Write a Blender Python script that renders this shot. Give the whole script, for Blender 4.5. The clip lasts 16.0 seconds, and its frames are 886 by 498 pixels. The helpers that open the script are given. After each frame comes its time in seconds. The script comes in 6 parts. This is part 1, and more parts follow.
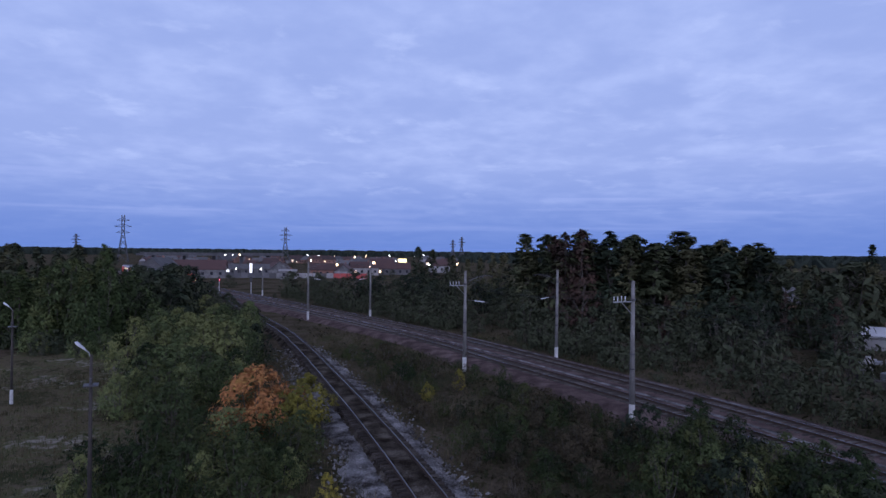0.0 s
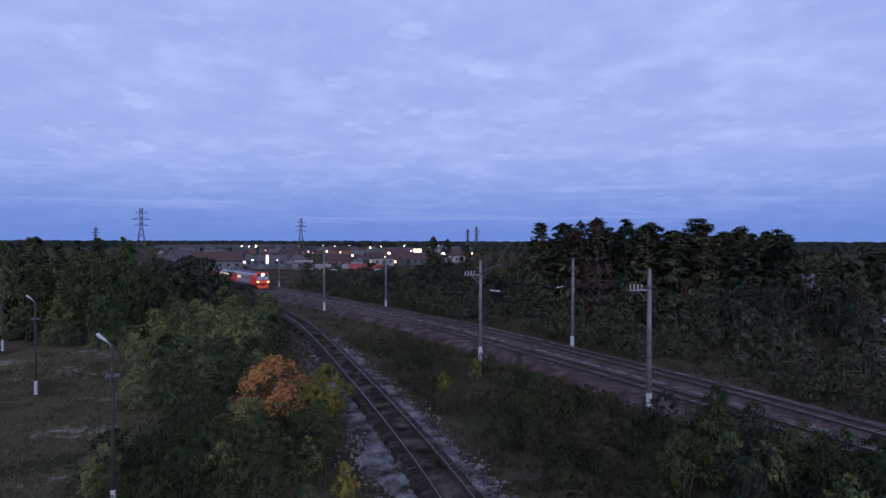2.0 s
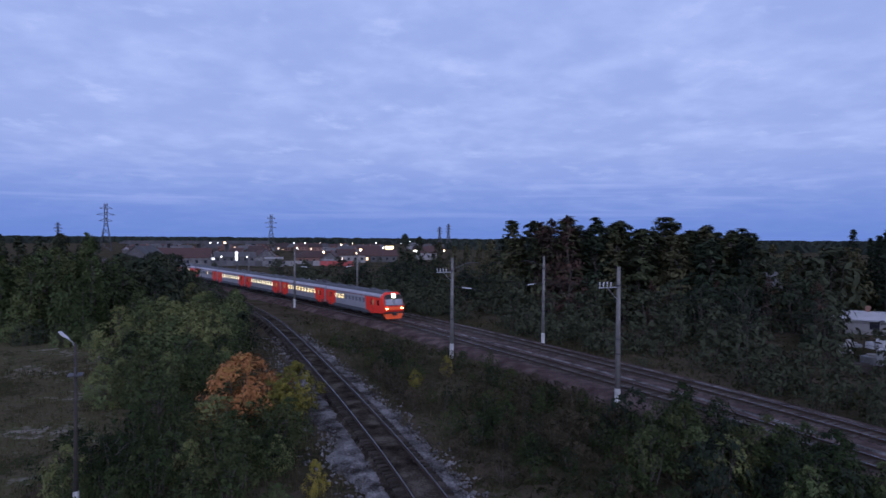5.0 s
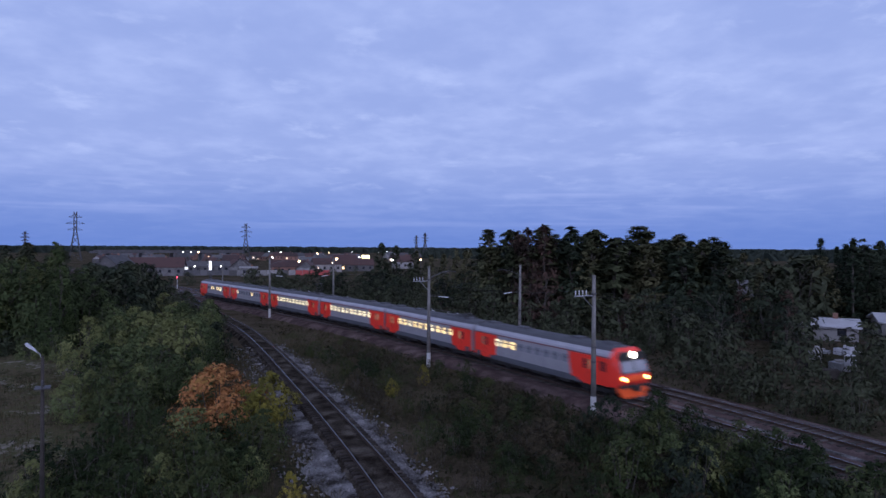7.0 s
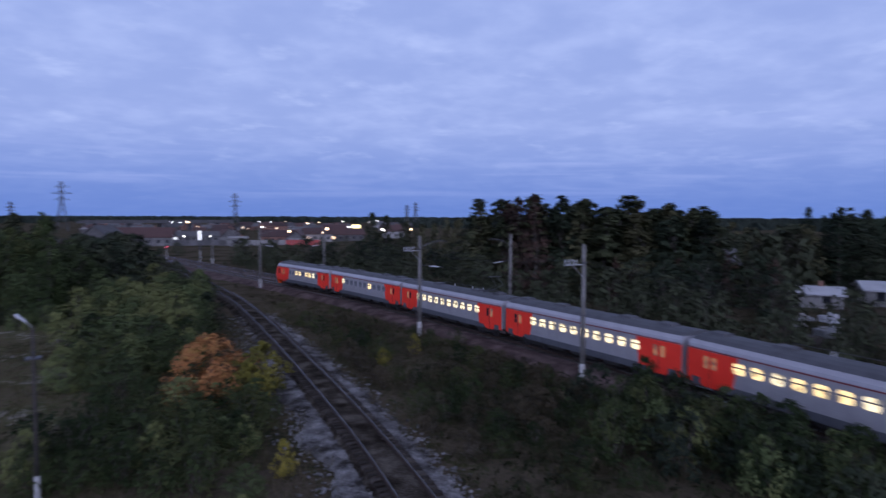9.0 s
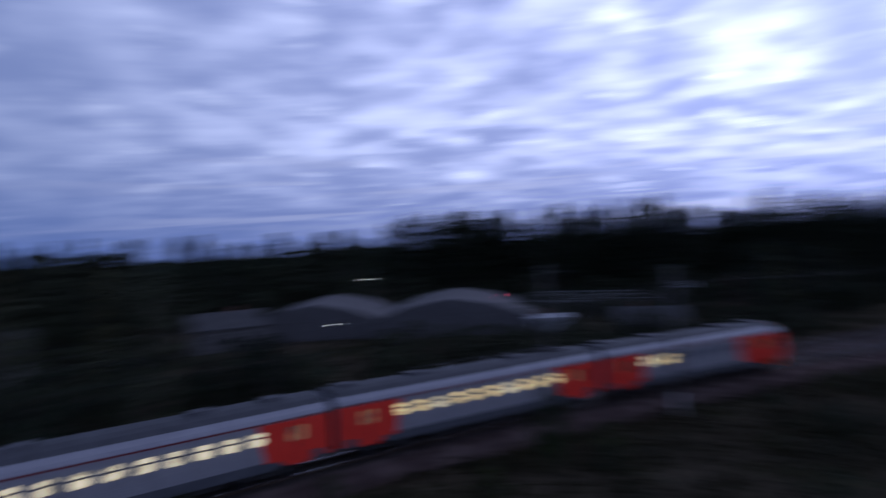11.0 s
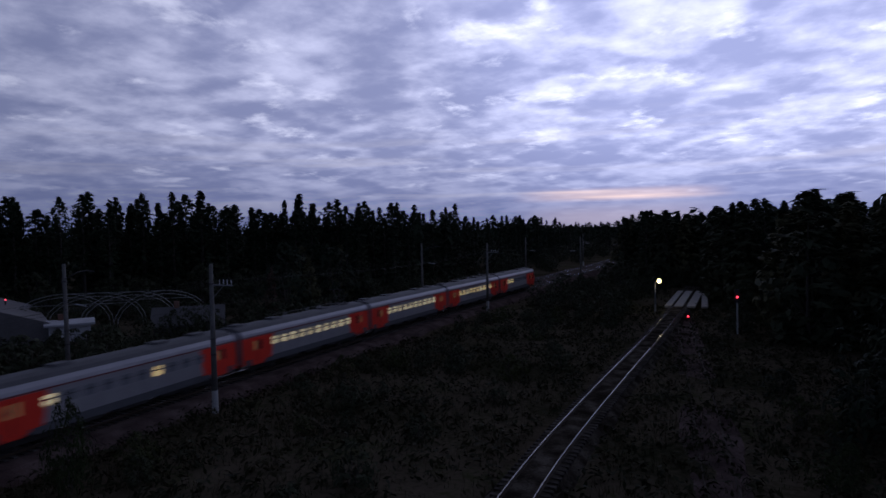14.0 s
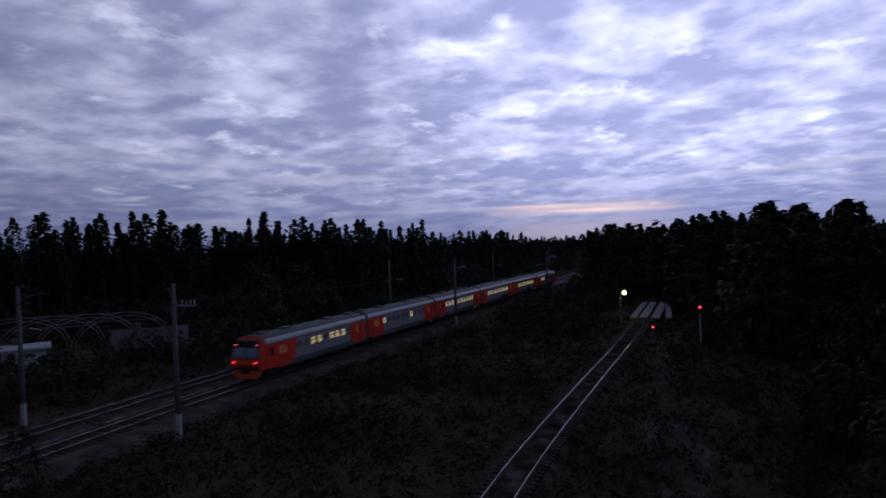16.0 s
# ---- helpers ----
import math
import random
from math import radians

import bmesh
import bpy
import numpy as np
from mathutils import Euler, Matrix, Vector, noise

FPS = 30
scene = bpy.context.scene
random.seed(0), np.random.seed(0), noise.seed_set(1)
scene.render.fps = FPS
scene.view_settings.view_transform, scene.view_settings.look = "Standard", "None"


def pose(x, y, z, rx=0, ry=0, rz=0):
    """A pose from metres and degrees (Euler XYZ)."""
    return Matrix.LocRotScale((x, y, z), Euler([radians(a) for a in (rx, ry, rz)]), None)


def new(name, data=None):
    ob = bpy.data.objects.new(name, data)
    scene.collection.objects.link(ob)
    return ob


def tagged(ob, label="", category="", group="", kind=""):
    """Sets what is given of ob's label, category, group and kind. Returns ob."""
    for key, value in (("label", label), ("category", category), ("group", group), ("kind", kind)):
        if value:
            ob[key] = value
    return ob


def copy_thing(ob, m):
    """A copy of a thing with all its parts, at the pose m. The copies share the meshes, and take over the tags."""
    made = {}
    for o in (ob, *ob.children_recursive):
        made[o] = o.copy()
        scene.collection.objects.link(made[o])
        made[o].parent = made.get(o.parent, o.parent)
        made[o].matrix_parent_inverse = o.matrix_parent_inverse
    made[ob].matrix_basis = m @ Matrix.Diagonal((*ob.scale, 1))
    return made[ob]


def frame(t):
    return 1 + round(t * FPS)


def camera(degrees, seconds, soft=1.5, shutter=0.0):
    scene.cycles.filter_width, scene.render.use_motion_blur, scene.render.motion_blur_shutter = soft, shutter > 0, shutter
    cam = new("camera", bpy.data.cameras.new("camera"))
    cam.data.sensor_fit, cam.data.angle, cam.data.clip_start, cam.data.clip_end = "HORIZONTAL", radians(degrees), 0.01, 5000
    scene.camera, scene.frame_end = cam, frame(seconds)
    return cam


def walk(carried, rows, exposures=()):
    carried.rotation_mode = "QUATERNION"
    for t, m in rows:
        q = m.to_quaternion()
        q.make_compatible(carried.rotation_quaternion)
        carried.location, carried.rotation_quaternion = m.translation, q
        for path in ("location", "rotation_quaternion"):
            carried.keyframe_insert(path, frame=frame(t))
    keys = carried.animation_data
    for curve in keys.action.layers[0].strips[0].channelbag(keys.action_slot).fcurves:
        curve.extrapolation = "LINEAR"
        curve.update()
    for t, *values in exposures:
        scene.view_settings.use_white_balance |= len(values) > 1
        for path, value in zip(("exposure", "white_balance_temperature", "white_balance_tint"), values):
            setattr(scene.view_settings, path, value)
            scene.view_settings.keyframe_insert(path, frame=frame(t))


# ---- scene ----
H = 12.0  # eye above the rails
cam = camera(70.6, 16.0, 1.5, 0.9)
PATH = [
    (0.0, pose(0, 0, H, 90.25, -0.65, 0.00)),
    (0.5, pose(0, 0, H, 90.05, -0.49, -0.26)),
    (1.0, pose(0, 0, H, 89.63, -0.93, 0.16)),
    (1.5, pose(0, 0, H, 89.79, -0.68, 0.86)),
    (2.0, pose(0, 0, H, 89.30, -0.11, 1.36)),
    (2.5, pose(0, 0, H, 88.57, -0.24, 2.11)),
    (3.0, pose(0, 0, H, 88.49, -0.20, 2.41)),
    (3.5, pose(0, 0, H, 88.48, -0.45, 2.00)),
    (4.0, pose(0, 0, H, 89.20, -0.22, 2.14)),
    (4.5, pose(0, 0, H, 89.19, -0.06, 0.76)),
    (5.0, pose(0, 0, H, 89.06, -0.37, -1.21)),
    (5.2, pose(0, 0, H, 88.75, -0.28, -1.52)),
    (6.3, pose(0, 0, H, 89.30, -0.25, -3.30)),
    (7.3, pose(0, 0, H, 89.98, -0.31, -3.34)),
    (7.5, pose(0, 0, H, 89.44, 0.04, -2.77)),
    (8.0, pose(0, 0, H, 87.22, -0.21, -0.69)),
    (8.2, pose(0, 0, H, 87.45, -0.67, -1.52)),
    (9.0, pose(0, 0, H, 87.10, -0.20, -4.20)),
    (9.5, pose(0, 0, H, 86.50, 0.50, -14.40)),
    (9.9, pose(0, 0, H, 86.10, 1.30, -30.50)),
    (10.3, pose(0, 0, H, 86.06, 1.66, -55.14)),
    (10.4, pose(0, 0, H, 86.90, 1.34, -62.38)),
    (10.5, pose(0, 0, H, 87.42, 1.00, -69.62)),
    (10.6, pose(0, 0, H, 87.78, 0.77, -76.99)),
    (10.7, pose(0, 0, H, 88.74, 1.35, -84.16)),
    (10.8, pose(0, 0, H, 89.87, 1.29, -91.95)),
    (11.0, pose(0, 0, H, 90.01, 3.08, -108.30)),
    (11.1, pose(0, 0, H, 90.37, 3.34, -116.72)),
    (11.2, pose(0, 0, H, 90.70, 2.77, -123.27)),
    (11.3, pose(0, 0, H, 91.05, 2.54, -127.68)),
    (11.4, pose(0, 0, H, 91.61, 2.68, -130.85)),
    (11.5, pose(0, 0, H, 92.18, 2.99, -133.53)),
    (11.6, pose(0, 0, H, 92.02, 2.52, -135.14)),
    (12.0, pose(0, 0, H, 91.20, 2.53, -140.28)),
    (12.5, pose(0, 0, H, 89.33, 2.23, -144.98)),
    (13.0, pose(0, 0, H, 88.94, 1.63, -147.88)),
    (13.5, pose(0, 0, H, 88.91, 1.03, -149.28)),
    (14.0, pose(0, 0, H, 88.33, 1.27, -148.64)),
    (14.5, pose(0, 0, H, 89.04, 1.69, -148.00)),
    (15.0, pose(0, 0, H, 89.09, 1.66, -148.34)),
    (15.5, pose(0, 0, H, 89.51, 2.37, -149.90)),
    (16.0, pose(0, 0, H, 89.67, 2.13, -151.64)),
]
import collections

# the phone's automatic exposure closes as it turns to the bright west, and its white balance lags behind
walk(cam, PATH, [(0.0, -0.05, 6500, 10), (8.2, -0.1, 6500, 10), (10.4, -0.22, 6150, 10), (11.0, -1.1, 5900, 10), (11.5, -1.65, 5800, 10), (12.0, -1.98, 6000, 10), (12.6, -2.05, 6450, 10), (16.0, -2.08, 6500, 10)])


# ---------------------------------------------------------------- sky
def sky():
    w = bpy.data.worlds.new("dusk")
    scene.world = w
    w.use_nodes = True
    nt = w.node_tree
    nt.nodes.clear()
    N, L = nt.nodes.new, nt.links.new

    def math_(op, a, b=None):
        n = N("ShaderNodeMath")
        n.operation = op
        for i, v in enumerate((a, b)):
            if v is None:
                continue
            if isinstance(v, (int, float)):
                n.inputs[i].default_value = v
            else:
                L(v, n.inputs[i])
        return n.outputs[0]

    def mix(fac, a, b):
        n = N("ShaderNodeMix")
        n.data_type = "RGBA"
        for k, v in (("Factor", fac), ("A", a), ("B", b)):
            sock = [i for i in n.inputs if i.name == k and (i.type == "RGBA" or k == "Factor")][0]
            if isinstance(v, (tuple, float, int)):
                sock.default_value = v
            else:
                L(v, sock)
        return [o for o in n.outputs if o.type == "RGBA"][0]

    def ramp(fac, lo, hi):
        n = N("ShaderNodeMapRange")
        n.interpolation_type = "SMOOTHSTEP"
        L(fac, n.inputs["Value"])
        n.inputs["From Min"].default_value, n.inputs["From Max"].default_value = lo, hi
        return n.outputs[0]

    def noise_(vec, scale, detail, rough=0.55, warp=0.0):
        n = N("ShaderNodeTexNoise")
        L(vec, n.inputs["Vector"])
        n.inputs["Scale"].default_value, n.inputs["Detail"].default_value = scale, detail
        n.inputs["Roughness"].default_value, n.inputs["Distortion"].default_value = rough, warp
        return n.outputs["Fac"]

    tc = N("ShaderNodeTexCoord")
    sep = N("ShaderNodeSeparateXYZ")
    L(tc.outputs["Generated"], sep.inputs[0])
    x, y, z = sep.outputs
    up = math_("MAXIMUM", z, 0.0)
    den = math_("ADD", up, 0.155)
    com = N("ShaderNodeCombineXYZ")
    L(math_("DIVIDE", x, den), com.inputs[0])
    L(math_("DIVIDE", y, den), com.inputs[1])
    flat = com.outputs[0]
    big = noise_(flat, 0.55, 3.0)
    mid = noise_(flat, 2.1, 4.0, 0.5, 0.1)
    fine = noise_(flat, 5.6, 6.0, 0.58, 0.1)
    cells = N("ShaderNodeTexVoronoi")
    cells.feature = "SMOOTH_F1"
    cells.inputs["Scale"].default_value, cells.inputs["Smoothness"].default_value = 3.2, 0.7
    bent = N("ShaderNodeVectorMath")
    bent.operation = "ADD"
    shift = N("ShaderNodeTexNoise")
    shift.inputs["Scale"].default_value, shift.inputs["Detail"].default_value = 1.8, 3.0
    L(flat, shift.inputs["Vector"])
    L(flat, bent.inputs[0])
    L(shift.outputs["Color"], bent.inputs[1])
    L(bent.outputs[0], cells.inputs["Vector"])
    cell = math_("MULTIPLY", math_("SUBTRACT", cells.outputs["Distance"], 0.32), 0.26)
    cloud = math_("ADD", math_("ADD", math_("MULTIPLY", big, 0.26), math_("MULTIPLY", mid, 0.36)), math_("MULTIPLY", fine, 0.38))
    cover = ramp(math_("ADD", cloud, cell), 0.43, 0.76)
    # brighter towards the west, where the sun went down
    west = math_("ADD", math_("ADD", math_("MULTIPLY", x, 0.10), math_("MULTIPLY", y, -0.93)), math_("MULTIPLY", z, 0.35))
    glow = ramp(west, -0.5, 1.12)
    dark = mix(glow, (0.345, 0.45, 0.87, 1), (0.86, 0.96, 1.70, 1))
    light = mix(glow, (0.46, 0.57, 1.0, 1), (2.3, 2.4, 3.4, 1))
    body = mix(cover, dark, light)
    # thin bright rims, torn cloud edges
    rim = ramp(noise_(flat, 3.4, 6.0, 0.58, 0.2), 0.55, 0.72)
    body = mix(math_("MULTIPLY", rim, 0.55), body, mix(glow, (0.53, 0.64, 1.06, 1), (3.4, 3.5, 4.5, 1)))
    # clearer blue near the horizon
    low = ramp(z, 0.16, 0.0)
    body = mix(math_("MULTIPLY", low, 0.85), body, mix(glow, (0.125, 0.235, 0.68, 1), (0.46, 0.54, 1.1, 1)))
    # long streaks of light low over the horizon
    str_ = N("ShaderNodeCombineXYZ")
    L(math_("MULTIPLY", x, 2.2), str_.inputs[0])
    L(math_("MULTIPLY", y, 2.2), str_.inputs[1])
    L(math_("MULTIPLY", z, 46.0), str_.inputs[2])
    streak = ramp(noise_(str_.outputs[0], 1.0, 4.0, 0.5, 0.4), 0.50, 0.68)
    belt = math_("MULTIPLY", ramp(z, 0.015, 0.06), ramp(z, 0.22, 0.08))
    body = mix(math_("MULTIPLY", math_("MULTIPLY", streak, belt), 0.55), body, mix(glow, (0.40, 0.50, 0.95, 1), (1.5, 1.5, 2.0, 1)))
    # the last warm gap in the clouds where the sun set
    sunward = ramp(math_("ADD", math_("MULTIPLY", x, 0.27), math_("MULTIPLY", y, -0.963)), 0.984, 0.9995)
    gap = math_("MULTIPLY", math_("MULTIPLY", ramp(z, 0.038, 0.048), ramp(z, 0.064, 0.052)), math_("ADD", math_("MULTIPLY", streak, 0.55), 0.45))
    gap2 = math_("MULTIPLY", ramp(z, -0.01, 0.006), ramp(z, 0.045, 0.015))
    body = mix(math_("MULTIPLY", math_("MULTIPLY", gap, sunward), 0.85), body, (3.1, 2.2, 1.9, 1))
    body = mix(math_("MULTIPLY", math_("MULTIPLY", gap2, sunward), 0.5), body, (1.5, 1.25, 1.5, 1))
    # unseen sky overhead is dimmed below the horizon sky to keep the ground dark
    over = N("ShaderNodeMapRange")
    over.interpolation_type = "SMOOTHSTEP"
    L(z, over.inputs["Value"])
    for key, v in (("From Min", 0.40), ("From Max", 0.78), ("To Min", 1.0), ("To Max", 0.22)):
        over.inputs[key].default_value = v
    bg = N("ShaderNodeBackground")
    bright = math_("ADD", math_("ADD", math_("MULTIPLY", ramp(west, 0.86, 1.0), 0.6), math_("MULTIPLY", ramp(west, 0.5, 1.0), 0.42)), 1.0)
    L(math_("MULTIPLY", over.outputs[0], bright), bg.inputs["Strength"])
    L(body, bg.inputs["Color"])
    out = N("ShaderNodeOutputWorld")
    L(bg.outputs[0], out.inputs["Surface"])


sky()


# ---------------------------------------------------------------- materials
def material(name, colors, rough=0.8, metal=0.0, scale=3.0, spec=0.5, bump=0.0, detail=5.0, per_object=0.0, per_piece=0.0, fine=None, coat=0.0, spread=0.6):
    """Colours mixed by two scales of noise, with bump, and variation from object to object or from piece to piece."""
    m = bpy.data.materials.new(name)
    m.use_nodes = True
    nt = m.node_tree
    N, L = nt.nodes.new, nt.links.new
    bsdf = nt.nodes["Principled BSDF"]
    bsdf.inputs["Roughness"].default_value, bsdf.inputs["Metallic"].default_value = rough, metal
    bsdf.inputs["Coat Weight"].default_value = coat
    bsdf.inputs["Specular IOR Level"].default_value = spec
    tc = N("ShaderNodeTexCoord")
    a = N("ShaderNodeTexNoise")
    a.inputs["Scale"].default_value, a.inputs["Detail"].default_value = scale, detail
    L(tc.outputs["Object"], a.inputs["Vector"])
    b = N("ShaderNodeTexNoise")
    b.inputs["Scale"].default_value, b.inputs["Detail"].default_value = fine or scale * 9, 3
    L(tc.outputs["Object"], b.inputs["Vector"])
    s = N("ShaderNodeMath")
    s.operation = "MULTIPLY_ADD"
    L(b.outputs["Fac"], s.inputs[0])
    s.inputs[1].default_value = 0.5
    L(a.outputs["Fac"], s.inputs[2])
    fac = s.outputs[0]
    for amount, node, sock in ((per_object, "ShaderNodeObjectInfo", "Random"), (per_piece, "ShaderNodeNewGeometry", "Random Per Island")):
        if amount:
            o = N(node)
            k = N("ShaderNodeMath")
            k.operation = "MULTIPLY_ADD"
            L(o.outputs[sock], k.inputs[0])
            k.inputs[1].default_value = amount
            L(fac, k.inputs[2])
            k2 = N("ShaderNodeMath")
            k2.operation = "SUBTRACT"
            L(k.outputs[0], k2.inputs[0])
            k2.inputs[1].default_value = amount / 2
            fac = k2.outputs[0]
    r = N("ShaderNodeValToRGB")
    els = r.color_ramp.elements
    while len(els) < len(colors):
        els.new(0.5)
    for i, c in enumerate(colors):
        els[i].position = 0.75 - spread / 2 + spread * i / max(1, len(colors) - 1)
        els[i].color = (*c, 1)
    L(fac, r.inputs[0])
    L(r.outputs[0], bsdf.inputs["Base Color"])
    if bump:
        bp = N("ShaderNodeBump")
        bp.inputs["Strength"].default_value, bp.inputs["Distance"].default_value = bump, 0.05
        L(b.outputs["Fac"], bp.inputs["Height"])
        L(bp.outputs[0], bsdf.inputs["Normal"])
    return m


def glowing(name, color, strength, base=(0.8, 0.8, 0.8)):
    m = bpy.data.materials.new(name)
    m.use_nodes = True
    b = m.node_tree.nodes["Principled BSDF"]
    b.inputs["Base Color"].default_value = (*base, 1)
    b.inputs["Emission Color"].default_value = (*color, 1)
    b.inputs["Emission Strength"].default_value = strength
    return m


def lit_window(name, warm, strength):
    """Glass with a lit saloon behind it: seat backs and racks break the light up."""
    m = glowing(name, warm, strength, (0.1, 0.1, 0.1))
    nt = m.node_tree
    N, L = nt.nodes.new, nt.links.new
    b = nt.nodes["Principled BSDF"]
    b.inputs["Roughness"].default_value = 0.1
    tc, n, r = N("ShaderNodeTexCoord"), N("ShaderNodeTexNoise"), N("ShaderNodeMapRange")
    oi = N("ShaderNodeObjectInfo")
    n.noise_dimensions = "4D"
    L(tc.outputs["Object"], n.inputs["Vector"])
    k = N("ShaderNodeMath")
    k.operation = "MULTIPLY"
    k.inputs[1].default_value = 40.0
    L(oi.outputs["Random"], k.inputs[0])
    L(k.outputs[0], n.inputs["W"])
    n.inputs["Scale"].default_value, n.inputs["Detail"].default_value = 2.2, 1.0
    L(n.outputs["Fac"], r.inputs["Value"])
    for key, v in (("From Min", 0.38), ("From Max", 0.50), ("To Min", 0.22 * strength), ("To Max", strength)):
        r.inputs[key].default_value = v
    L(r.outputs[0], b.inputs["Emission Strength"])
    return m


